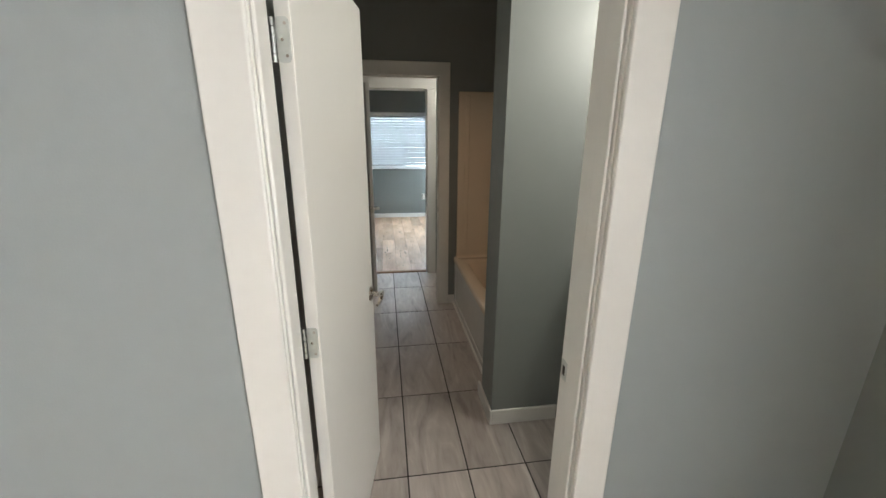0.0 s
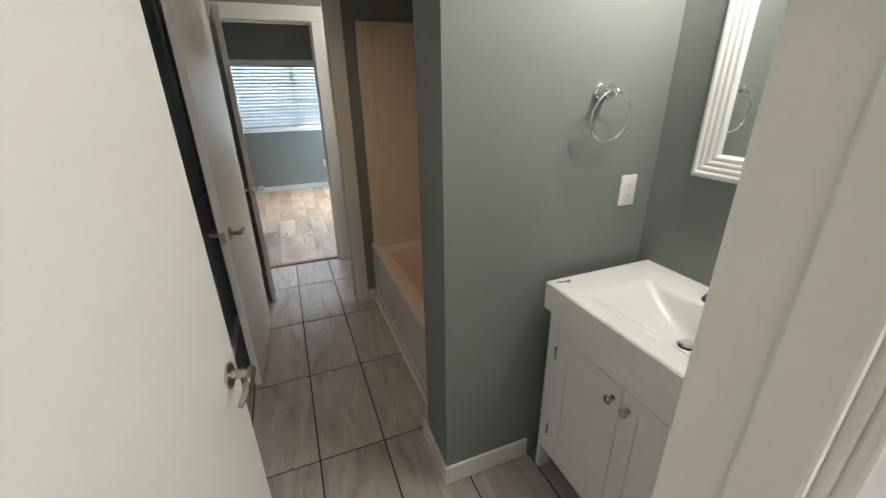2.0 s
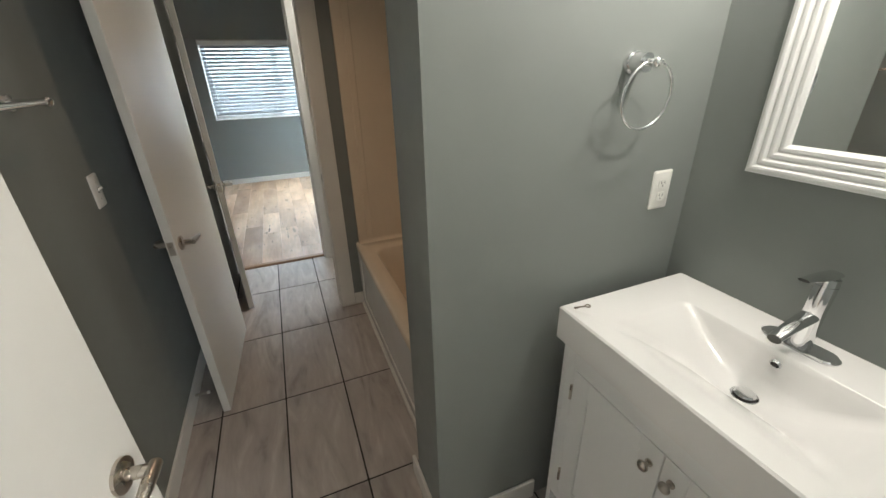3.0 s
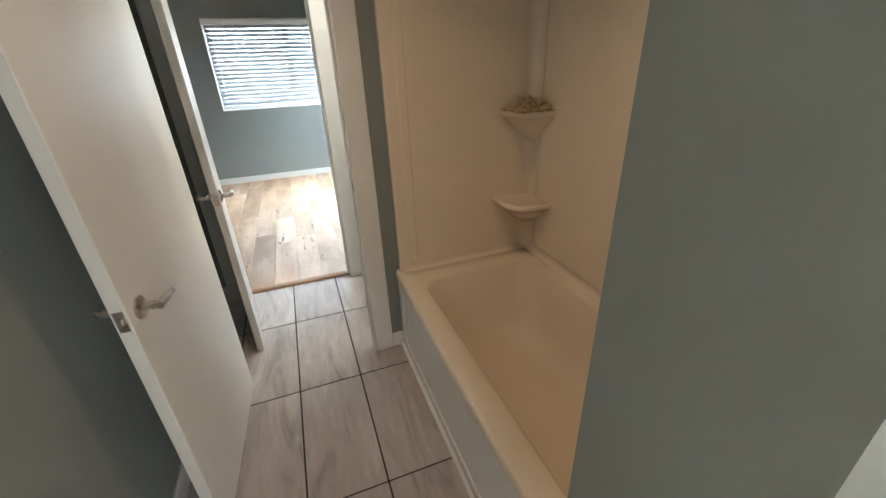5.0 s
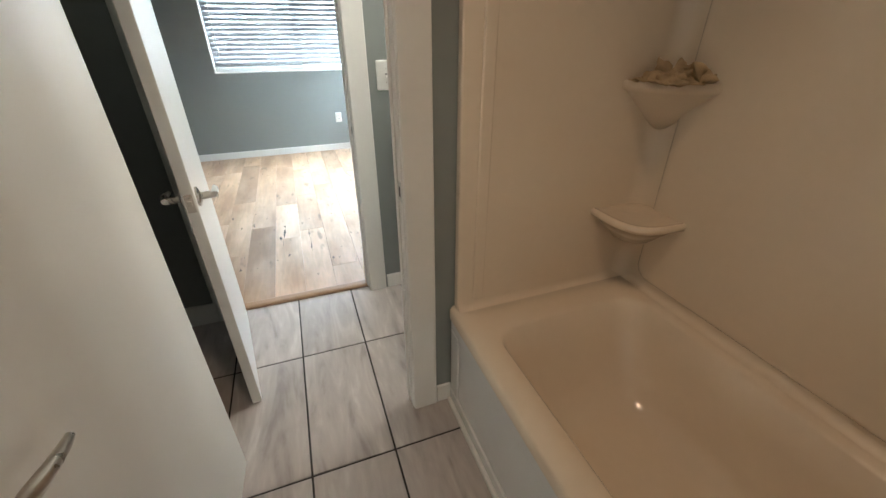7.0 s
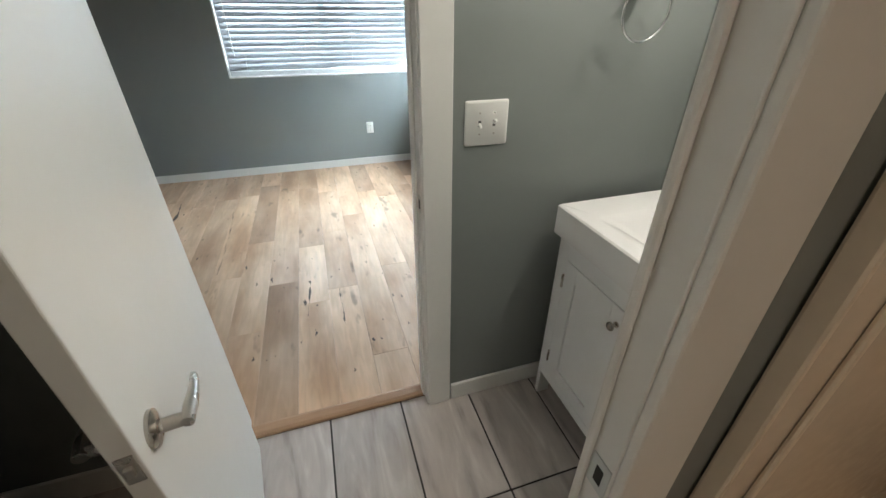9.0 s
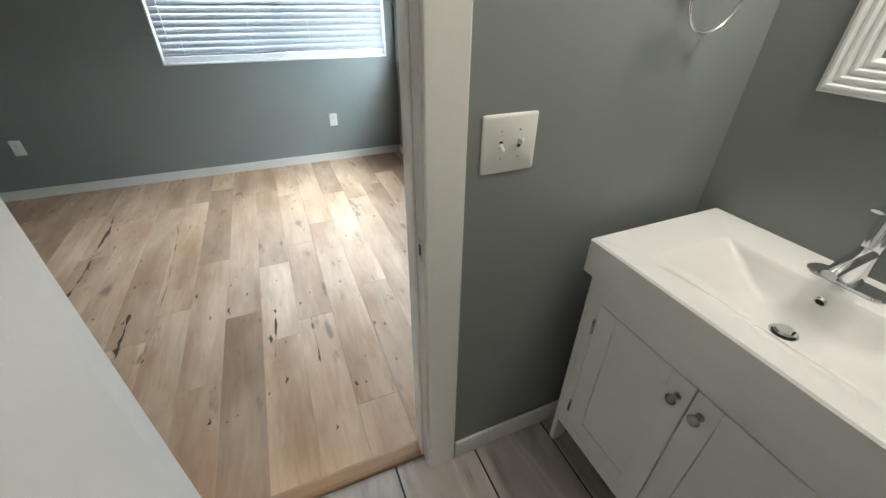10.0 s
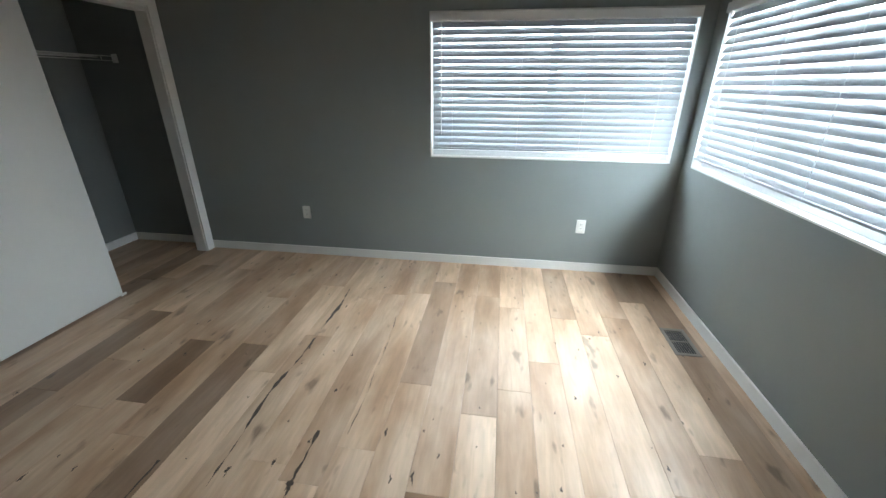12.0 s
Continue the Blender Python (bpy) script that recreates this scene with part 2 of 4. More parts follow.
def tube(bm, a, b, r, seg=14, r2=None, caps=True):
    a, b = Vector(a), Vector(b)
    q = (b - a).to_track_quat("Z", "Y")
    rings = []
    for p, rad in ((a, r), (b, r if r2 is None else r2)):
        rings.append([bm.verts.new(p + q @ Vector((rad * math.cos(2 * math.pi * i / seg), rad * math.sin(2 * math.pi * i / seg), 0))) for i in range(seg)])
    for i in range(seg):
        j = (i + 1) % seg
        bm.faces.new((rings[0][i], rings[0][j], rings[1][j], rings[1][i]))
    if caps:
        bm.faces.new(rings[0][::-1])
        bm.faces.new(rings[1])


def ball(bm, c, r, sx=1, sy=1, sz=1):
    got = bmesh.ops.create_uvsphere(bm, u_segments=16, v_segments=10, radius=r)
    for v in got["verts"]:
        v.co = Vector((v.co.x * sx, v.co.y * sy, v.co.z * sz)) + Vector(c)


def pipe(bm, pts, r, seg=12, closed=False):
    pts = [Vector(p) for p in pts]
    n = len(pts)
    rings = []
    for i, p in enumerate(pts):
        d = (pts[(i + 1) % n] - pts[i - 1]) if closed or 0 < i < n - 1 else (pts[1] - pts[0] if i == 0 else pts[-1] - pts[-2])
        q = d.normalized().to_track_quat("Z", "Y")
        rr = r[i] if isinstance(r, (list, tuple)) else r
        rings.append([bm.verts.new(p + q @ Vector((rr * math.cos(2 * math.pi * k / seg), rr * math.sin(2 * math.pi * k / seg), 0))) for k in range(seg)])
    for i in range(n if closed else n - 1):
        a, b = rings[i], rings[(i + 1) % n]
        best = min(range(seg), key=lambda s: (a[0].co - b[s].co).length)
        for k in range(seg):
            bm.faces.new((a[k], a[(k + 1) % seg], b[(k + 1 + best) % seg], b[(k + best) % seg]))
    if not closed:
        bm.faces.new(rings[0][::-1])
        bm.faces.new(rings[-1])


def rounded(x0, x1, y0, y1, r, z, seg=5):
    pts = []
    for cx, cy, a0 in ((x1 - r, y1 - r, 0), (x0 + r, y1 - r, 90), (x0 + r, y0 + r, 180), (x1 - r, y0 + r, 270)):
        for i in range(seg + 1):
            a = radians(a0 + 90 * i / seg)
            pts.append((cx + r * math.cos(a), cy + r * math.sin(a), z))
    return pts


def loft(bm, loops, cap_first=False, cap_last=False):
    rings = [[bm.verts.new(p) for p in lp] for lp in loops]
    n = len(rings[0])
    for a, b in zip(rings, rings[1:]):
        for i in range(n):
            bm.faces.new((a[i], a[(i + 1) % n], b[(i + 1) % n], b[i]))
    if cap_first:
        bm.faces.new(rings[0][::-1])
    if cap_last:
        bm.faces.new(rings[-1])


def make(name, fill, mat, parent=None, bevel=0.0, smooth=False, m=None, seg=2):
    bm = bmesh.new()
    fill(bm)
    bmesh.ops.recalc_face_normals(bm, faces=bm.faces[:])
    data = bpy.data.meshes.new(name)
    bm.to_mesh(data)
    bm.free()
    data.materials.append(mat)
    ob = new(name, data)
    if smooth:
        data.shade_smooth()
        if smooth != "all":
            data.set_sharp_from_angle(angle=radians(smooth if smooth > 1 else 38))
    if bevel:
        mod = ob.modifiers.new("bevel", "BEVEL")
        mod.width, mod.segments, mod.limit_method = bevel, seg, "ANGLE"
    if m is not None:
        ob.matrix_world = m
    if parent is not None:
        ob.parent = parent
    return ob


def boxes(name, rows, mat, parent=None, bevel=0.0, m=None):
    def fill(bm):
        for r in rows:
            box(bm, *r)
    return make(name, fill, mat, parent, bevel, m=m)


def root(name, m=None):
    ob = new(name)
    ob.empty_display_size = 0.1
    if m is not None:
        ob.matrix_world = m
    return ob


# ---- structure ----
ZC = 2.66
XR = 1.44


def wall(name, axis, a, b, u0, u1, mat, label, openings=()):
    """A wall between a and b across its axis, from u0 to u1 along, with openings (u0, u1, z0, z1)."""
    rows, u = [], u0
    for o0, o1, z0, z1 in openings:
        rows.append((u, o0, 0, ZC))
        if z0 > 0:
            rows.append((o0, o1, 0, z0))
        rows.append((o0, o1, z1, ZC))
        u = o1
    rows.append((u, u1, 0, ZC))
    full = [(p, q, a, b, z0, z1) if axis == "x" else (a, b, p, q, z0, z1) for p, q, z0, z1 in rows]
    return tagged(boxes(name, full, mat), label, "wall", kind="structure")


D1 = (-0.205, 0.525, 2.06)
D2 = (-0.195, 0.500, 2.06)
D3 = (-0.222, 0.495, 2.05)
J = 0.018
wall("wall_entry", "x", 0.83, 0.962, -2.9, XR, PAINT_A, "grey-blue painted wall round the entry door", [(D1[0] - J, D1[1] + J, 0, D1[2] + J)])
wall("wall_tub_side", "y", -0.47, -0.35, 0.962, 3.515, PAINT, "grey-green painted wall behind the open doors")
wall("wall_towel_ring", "x", 1.82, 2.05, 0.58, XR, PAINT, "grey-green painted partition beside the tub")
wall("wall_divider", "x", 3.515, 3.565, -1.2, XR, PAINT, "grey-green painted wall with the middle door", [(D2[0] - J, D2[1] + J, 0, D2[2] + J)])
wall("wall_switch", "x", 4.41, 4.53, -2.67, XR, PAINT, "grey-green painted wall with double switch", [(D3[0] - J, D3[1] + J, 0, D3[2] + J)])
wall("wall_vanity_nook", "y", -1.32, -1.2, 3.515, 4.41, PAINT, "grey-green painted wall in shadow")
WB = (-0.49, 1.35, 0.95, 1.985)
WR = (5.75, 7.555, 0.95, 1.985)
wall("wall_right", "y", XR, XR + 0.12, -4.5, 7.82, PAINT, "grey-green painted outer wall with a window", [(-3.0, -1.4, 0.7, 2.0), WR])
wall("wall_far", "x", 7.70, 7.82, -2.77, XR, PAINT, "grey-green painted outer wall with a window", [WB])
wall("wall_closet_front", "y", -2.77, -2.67, 4.53, 7.70, PAINT, "grey-green painted wall with closet opening", [(5.35, 7.61, 0, 2.06)])
wall("wall_closet_back", "y", -3.72, -3.60, 4.53, 7.90, PAINT, "grey-green painted closet back wall")
wall("wall_closet_end", "x", 7.78, 7.90, -3.60, -2.77, PAINT, "grey-green painted closet end wall")
wall("wall_closet_near", "x", 4.41, 4.53, -3.72, -2.67, PAINT, "grey-green painted closet near wall")
wall("wall_room_left", "y", -3.02, -2.9, -4.5, 0.962, PAINT_A, "grey-blue painted bedroom wall")
wall("wall_room_back", "x", -4.62, -4.5, -3.02, XR + 0.12, PAINT_A, "grey-blue painted bedroom wall")
tagged(boxes("ceiling", [(-3.75, 1.6, -4.65, 8.0, ZC, ZC + 0.1)], CEIL), "flat off-white ceiling", "ceiling", kind="structure")
tagged(boxes("ground", [(-60, 60, -60, 60, -0.4, -0.3)], material("dry_ground", (0.22, 0.2, 0.16), 0.9)), "dry bare ground outside the house", "ground", kind="structure")


def baseboards():
    h, t = 0.088, 0.013
    rows = [
        (-0.35, -0.35 + t, 0.962, 3.515 - t, 0, h),
        (0.58, 0.965, 1.82 - t, 1.82, 0, h + 0.006), (0.58 - t, 0.58, 1.82 - t, 2.10, 0, h + 0.006),
        (0.599, 0.66, 3.515 - t, 3.515, 0, h), (-0.35, -0.295, 3.515 - t, 3.515, 0, h),
        (0.60, XR, 4.41 - t, 4.41, 0, h), (-1.2, -0.27, 4.41 - t, 4.41, 0, h + 0.03),
        (-2.67, XR, 7.70 - t, 7.70, 0, h), (XR - t, XR, 4.53, 7.70 - t, 0, h),
        (0.60, XR - t, 4.53, 4.53 + t, 0, h), (-2.67, -0.27, 4.53, 4.53 + t, 0, h), (-2.67, -2.67 + t, 4.53 + t, 5.27, 0, h),
        (-3.60, -3.60 + t, 4.53, 7.78, 0, h), (-3.60 + t, -2.77, 7.78 - t, 7.78, 0, h),
        (-2.9, -0.30, 0.83 - t, 0.83, 0, h), (0.63, XR, 0.83 - t, 0.83, 0, h),
    ]
    for r in rows:
        tagged(boxes("baseboard", [r], TRIM, bevel=0.004), "white painted baseboard at the foot of the wall", "baseboard", kind="structure")


baseboards()


def door_frame(name, d, y0, y1, sides, stop_y, strike_y=None):
    """Jambs, stops and flat casings round the opening d = (x0, x1, z) in a wall from y0 to y1."""
    x0, x1, z = d
    fr = tagged(root(name), "white painted door frame with flat casing", "door frame", kind="structure")
    a, b = y0 - 0.002, y1 + 0.002
    boxes("jamb", [(x0 - J, x0, a, b, 0, z + J)], TRIM, fr, 0.002)
    boxes("jamb", [(x1, x1 + J, a, b, 0, z + J)], TRIM, fr, 0.002)
    boxes("head_jamb", [(x0, x1, a, b, z, z + J)], TRIM, fr, 0.002)
    s0, s1 = stop_y
    boxes("door_stop", [(x0, x0 + 0.009, s0, s1, 0, z - 0.011), (x1 - 0.009, x1, s0, s1, 0, z - 0.011), (x0, x1, s0, s1, z - 0.011, z)], TRIM, fr, 0.0045)
    w, t, rv = 0.094, 0.016, 0.003
    for y, sgn in sides:
        p, q = sorted((y + sgn * 0.001, y + sgn * t))
        for xa, xb in ((x0 - rv - w, x0 - rv), (x1 + rv, x1 + rv + w)):
            boxes("casing", [(xa, xb, p, q, 0, z + rv)], TRIM, fr, 0.004)
        boxes("casing", [(x0 - rv - w, x1 + rv + w, p, q, z + rv, z + rv + w + 0.012)], TRIM, fr, 0.004)
    if strike_y is not None:
        boxes("strike_plate", [(x1 - 0.0015, x1 + 0.001, strike_y - 0.017, strike_y + 0.017, 0.905, 0.965)], STEEL, fr, 0.0006)
        boxes("strike_hole", [(x1 - 0.0022, x1 - 0.0012, strike_y - 0.007, strike_y + 0.006, 0.92, 0.95)], DARK, fr)
    return fr


door_frame("door_frame_1", D1, 0.83, 0.962, [(0.83, -1)], (0.838, 0.894), 0.942)
door_frame("door_frame_2", D2, 3.515, 3.565, [(3.515, -1)], (3.549, 3.562), 3.532)
door_frame("door_frame_3", D3, 4.41, 4.53, [(4.41, -1), (4.53, 1)], (4.452, 4.490), 4.428)


def lever(name, parent, side, u, z, face):
    """A lever handle with round rose on the face of a door leaf; side is +1 or -1 across, u is the distance from the hinge."""
    def fill(bm):
        o = face
        tube(bm, (o, u, z), (o + side * 0.006, u, z), 0.031, 24)
        tube(bm, (o + side * 0.006, u, z), (o + side * 0.011, u, z), 0.030, 24, 0.020)
        tube(bm, (o + side * 0.008, u, z), (o + side * 0.052, u, z), 0.0115, 16)
        pts = [(o + side * 0.050, u + 0.012, z + 0.002), (o + side * 0.053, u - 0.02, z + 0.003), (o + side * 0.054, u - 0.055, z - 0.001), (o + side * 0.052, u - 0.085, z - 0.006), (o + side * 0.049, u - 0.105, z - 0.008)]
        pipe(bm, pts, [0.0105, 0.0115, 0.0095, 0.008, 0.006], 12)
    return make(name, fill, NICKEL, parent, smooth=True)


def door_leaf(name, width, height, m, label, hz):
    """A slab door: hinge edge on the local z axis, leaf along +y, 35 mm thick towards +x, with levers, latch and hinges."""
    rt = tagged(root(name, m), label, "door", kind="structure")
    boxes("leaf", [(0, 0.035, 0.003, width, 0.012, height)], DOOR, rt, 0.0025)
    lever("lever_handle", rt, 1, width - 0.062, hz, 0.035)
    lever("lever_handle", rt, -1, width - 0.062, hz, 0.0)
    boxes("latch_plate", [(0.006, 0.029, width - 0.001, width + 0.0015, hz - 0.029, hz + 0.029)], NICKEL, rt, 0.0006)
    boxes("latch_bolt", [(0.0115, 0.0235, width, width + 0.009, hz - 0.008, hz + 0.010)], NICKEL, rt, 0.002)
    for z in (0.28, 1.055, 1.79):
        def fill(bm, z=z):
            loft(bm, [[(p[0], -0.0005, p[1]) for p in rounded(0.001, 0.030, z - 0.045, z + 0.045, 0.009, 0, 4)],
                      [(p[0], 0.0025, p[1]) for p in rounded(0.001, 0.030, z - 0.045, z + 0.045, 0.009, 0, 4)]], True, True)
            for i in range(5):
                tube(bm, (-0.006, 0.0, z - 0.045 + i * 0.018), (-0.006, 0.0, z - 0.0285 + i * 0.018), 0.0058, 12)
        make("hinge", fill, STEEL, rt, smooth=True)

        def screws(bm, z=z):
            for sx, dz in ((0.022, 0.032), (0.014, 0.0), (0.022, -0.032)):
                tube(bm, (sx, -0.0012, z + dz), (sx, -0.0004, z + dz), 0.0035, 10)
        make("hinge_screw", screws, NICKEL, rt)
    return rt


def hung(x, y, lead):
    return pose(x, y, 0, 0, 0, lead)


door_leaf("door_1", 0.728, 2.045, hung(-0.198, 0.985, -9.2), "white slab door standing open with a satin lever", 0.918)
door_leaf("door_2", 0.728, 2.045, pose(-0.163, 3.492, 0, 0, 0, 180 - 3.2) @ Matrix.Diagonal((-1, 1, 1, 1)), "white slab door standing open into the tub area", 0.900)
door_leaf("door_3", 0.655, 2.035, pose(-0.215, 4.398, 0, 0, 0, 180 + 8.3) @ Matrix.Diagonal((-1, 1, 1, 1)), "white slab door standing open beside the second vanity", 0.897)

# threshold between tile and planks
def threshold(bm):
    prof = [(4.452, 0.0), (4.456, 0.011), (4.468, 0.016), (4.500, 0.0165), (4.512, 0.012), (4.512, 0.0)]
    loft(bm, [[(D3[0], y, z) for y, z in prof], [(D3[1], y, z) for y, z in prof]], True, True)


tagged(make("threshold_trim", threshold, THRESH, bevel=0.002), "reddish oak threshold strip between tile and planks", "threshold", kind="structure")


# ---- windows and blinds ----
def window(name, m, w, h):
    """A white slider window in local coordinates: x along, y outwards from the inner wall face, z up from the sill."""
    rt = tagged(root(name, m), "white framed sliding window with two panes", "window", kind="structure")
    f = 0.045
    boxes("reveal", [(0, w, 0, 0.118, 0, 0.010), (0, w, 0, 0.118, h - 0.010, h), (0, 0.010, 0, 0.118, 0.010, h - 0.010), (w - 0.010, w, 0, 0.118, 0.010, h - 0.010)], TRIM, rt)
    boxes("frame", [(0.01, w - 0.01, 0.06, 0.112, 0.01, 0.01 + f), (0.01, w - 0.01, 0.06, 0.112, h - f - 0.01, h - 0.01), (0.01, 0.01 + f, 0.06, 0.112, 0.01 + f, h - f - 0.01), (w - f - 0.01, w - 0.01, 0.06, 0.112, 0.01 + f, h - f - 0.01)], WHITE, rt, 0.003)
    c = w / 2
    boxes("sash", [(c - 0.03, c + 0.03, 0.066, 0.098, 0.055, h - 0.055), (0.055, c - 0.03, 0.07, 0.095, 0.055, 0.085), (0.055, c - 0.03, 0.07, 0.095, h - 0.085, h - 0.055)], WHITE, rt, 0.003)
    for xa, xb in ((0.055, c - 0.03), (c + 0.03, w - 0.055)):
        g = boxes("pane", [(xa, xb, 0.080, 0.084, 0.055, h - 0.055)], GLASS, rt)
        g.visible_shadow = False
    return rt


def blind(m, w, h, tilt, label, wand_x, drop=0.085):
    rt = tagged(root("venetian_blind", m), label, "window blind")
    boxes("headrail", [(-0.004, w + 0.004, -0.022, 0.045, h - 0.058, h - 0.002)], WHITE, rt, 0.004)
    top, bot = h - 0.075, drop + 0.012
    n = max(2, int(round((top - bot) / 0.0445)))

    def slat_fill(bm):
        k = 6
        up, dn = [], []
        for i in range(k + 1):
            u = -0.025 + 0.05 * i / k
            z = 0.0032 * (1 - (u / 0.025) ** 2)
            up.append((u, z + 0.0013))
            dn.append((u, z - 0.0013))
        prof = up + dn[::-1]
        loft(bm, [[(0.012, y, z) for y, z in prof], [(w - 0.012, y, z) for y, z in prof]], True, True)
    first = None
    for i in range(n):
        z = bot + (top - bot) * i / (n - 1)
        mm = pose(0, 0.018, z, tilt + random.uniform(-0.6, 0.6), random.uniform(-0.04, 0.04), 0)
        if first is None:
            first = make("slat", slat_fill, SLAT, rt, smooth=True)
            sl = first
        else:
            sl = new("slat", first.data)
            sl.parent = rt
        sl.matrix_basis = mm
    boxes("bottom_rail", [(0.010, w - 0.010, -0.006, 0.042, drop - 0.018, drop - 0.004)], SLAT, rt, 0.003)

    for f in (0.09, 0.37, 0.63, 0.91):
        for y in (-0.010, 0.046):
            make("ladder_cord", lambda bm, f=f, y=y: tube(bm, (w * f, y, drop - 0.01), (w * f, y, h - 0.05), 0.0011, 6), WHITE, rt)
    make("tilt_wand", lambda bm: tube(bm, (wand_x, -0.028, h * 0.18), (wand_x, -0.026, h - 0.06), 0.0038, 8), PLATE, rt)
    return rt


MB = pose(WB[0], 7.70, WB[2])
MR = pose(XR, WR[1], WR[2], 0, 0, -90)
window("window_1", MB, WB[1] - WB[0], WB[3] - WB[2])
window("window_2", MR, WR[1] - WR[0], WR[3] - WR[2])
blind(MB @ pose(0.012, 0, 0), WB[1] - WB[0] - 0.024, WB[3] - WB[2] - 0.011, 63, "white faux-wood blind nearly closed over the window", 0.08)
blind(MR @ pose(0.012, 0, 0), WR[1] - WR[0] - 0.024, WR[3] - WR[2] - 0.011, 63, "white faux-wood blind nearly closed over the window", 0.08)
# Unseen window added to hold the lamp of the first bedroom.
window("unseen_window_3", pose(XR, -1.4, 0.7, 0, 0, -90), 1.60, 1.30)
for nm, r in (("backdrop", (-3, 4.0, 9.0, 9.02, 0.3, 3.2)), ("backdrop", (3.0, 3.02, 4.0, 9.0, 0.3, 3.2))):
    tagged(boxes(nm, [r], OUTSIDE), "bright hazy daylight outside the windows", "sky", kind="structure")


# ---- closet ----
def closet():
    fr = tagged(root("closet_frame"), "white painted casing round the closet opening", "door frame", kind="structure")
    y0, y1, z = 5.35, 7.61, 2.06
    boxes("jamb", [(-2.772, -2.668, y1 - 0.018, y1, 0, z)], TRIM, fr, 0.002)
    boxes("jamb", [(-2.772, -2.668, y0, y0 + 0.018, 0, z)], TRIM, fr, 0.002)
    boxes("head_jamb", [(-2.772, -2.668, y0 + 0.018, y1 - 0.018, z - 0.018, z)], TRIM, fr, 0.002)
    boxes("casing", [(-2.669, -2.653, y1 - 0.012, 7.686, 0, z - 0.012)], TRIM, fr, 0.004)
    boxes("casing", [(-2.669, -2.653, y0 - 0.078, y0 + 0.012, 0, z - 0.012)], TRIM, fr, 0.004)
    boxes("casing", [(-2.669, -2.653, y0 - 0.078, 7.686, z - 0.012, z + 0.08)], TRIM, fr, 0.004)
    boxes("track", [(-2.765, -2.675, y0 + 0.02, y1 - 0.02, z - 0.05, z - 0.0185)], TRIM, fr, 0.003)
    d = tagged(root("closet_door"), "white slab sliding closet door partly open", "closet door")
    boxes("panel", [(-2.735, -2.702, 5.375, 6.725, 0.018, 2.02)], DOOR, d, 0.003)
    g = tagged(root("door_guide"), "small white plastic floor guide under closet door", "door guide")
    boxes("guide_base", [(-2.745, -2.680, 6.70, 6.745, 0.0, 0.006)], PLATE, g, 0.001)
    boxes("guide_fin", [(-2.700, -2.694, 6.70, 6.745, 0.006, 0.03)], PLATE, g, 0.001)

    def shelf(bm):
        y0, y1, z, xb, xf = 4.55, 7.775, 1.71, -3.595, -3.25
        for x, zz in ((xf, z), (xf, z - 0.035), (xf + 0.02, z), (xb + 0.005, z), ((xb + xf) / 2, z - 0.004)):
            tube(bm, (x, y0, zz), (x, y1, zz), 0.0032, 8)
        for i in range(int((y1 - y0) / 0.03)):
            y = y0 + 0.015 + i * 0.03
            tube(bm, (xb, y, z + 0.003), (xf, y, z + 0.003), 0.0014, 5, caps=False)
        for i in range(11):
            y = y0 + 0.1 + i * 0.3
            tube(bm, (xf, y, z), (xf, y, z - 0.035), 0.003, 6)
    s = tagged(root("wire_shelf"), "white coated wire shelf across the closet", "shelf")
    make("wires", shelf, WHITE, s)
    boxes("end_bracket", [(-3.275, -3.225, 7.768, 7.7795, 1.66, 1.73)], WHITE, s, 0.003)


closet()


# ---- electric plates ----
def plate(name, m, w, h, kind_, label, category):
    """A wall plate in local x-z, y pointing into the room."""
    rt = tagged(root(name, m), label, category)

    def fill(bm):
        loft(bm, [rounded(-w / 2, w / 2, -h / 2, h / 2, 0.006, 0.0), rounded(-w / 2, w / 2, -h / 2, h / 2, 0.006, 0.003), rounded(-w / 2 + 0.005, w / 2 - 0.005, -h / 2 + 0.005, h / 2 - 0.005, 0.005, 0.0065)], True, True)
        for v in bm.verts:
            v.co = Vector((v.co.x, v.co.z, v.co.y))
    make("cover", fill, PLATE, rt, smooth=True)
    for x, k in kind_:
        if k == "duplex":
            for dz in (0.0195, -0.0195):
                def face(bm, dz=dz, x=x):
                    loft(bm, [[(p[0] + x, 0.006, p[1] + dz) for p in rounded(-0.0165, 0.0165, -0.014, 0.014, 0.008, 0)], [(p[0] + x, 0.0085, p[1] + dz) for p in rounded(-0.016, 0.016, -0.0135, 0.0135, 0.008, 0)]], True, True)
                make("receptacle", face, PLATE, rt)
                boxes("slot", [(x - 0.0075, x - 0.0055, 0.0083, 0.0089, dz, dz + 0.008), (x + 0.0055, x + 0.0075, 0.0083, 0.0089, dz + 0.001, dz + 0.008), (x - 0.002, x + 0.002, 0.0083, 0.0089, dz - 0.008, dz - 0.004)], DARK, rt)
        elif k == "toggle":
            boxes("toggle_slot", [(x - 0.0042, x + 0.0042, 0.0062, 0.0069, -0.0085, 0.0085)], DARK, rt)
            s = 1 if x <= 0 else -1

            def lev(bm, x=x, s=s):
                tube(bm, (x, 0.004, 0.0), (x, 0.021, s * 0.011), 0.0048, 10, 0.0038)
            make("toggle", lev, PLATE, rt, smooth=True)
            for dz in (0.03, -0.03):
                make("screw", lambda bm, x=x, dz=dz: tube(bm, (x, 0.006, dz), (x, 0.0073, dz), 0.003, 10), NICKEL, rt)
    return rt


def facing(x, y, z, way):
    """way: the direction that the plate faces."""
    return pose(x, y, z, 0, 0, {"-y": 180, "+y": 0, "-x": 90, "+x": -90}[way])


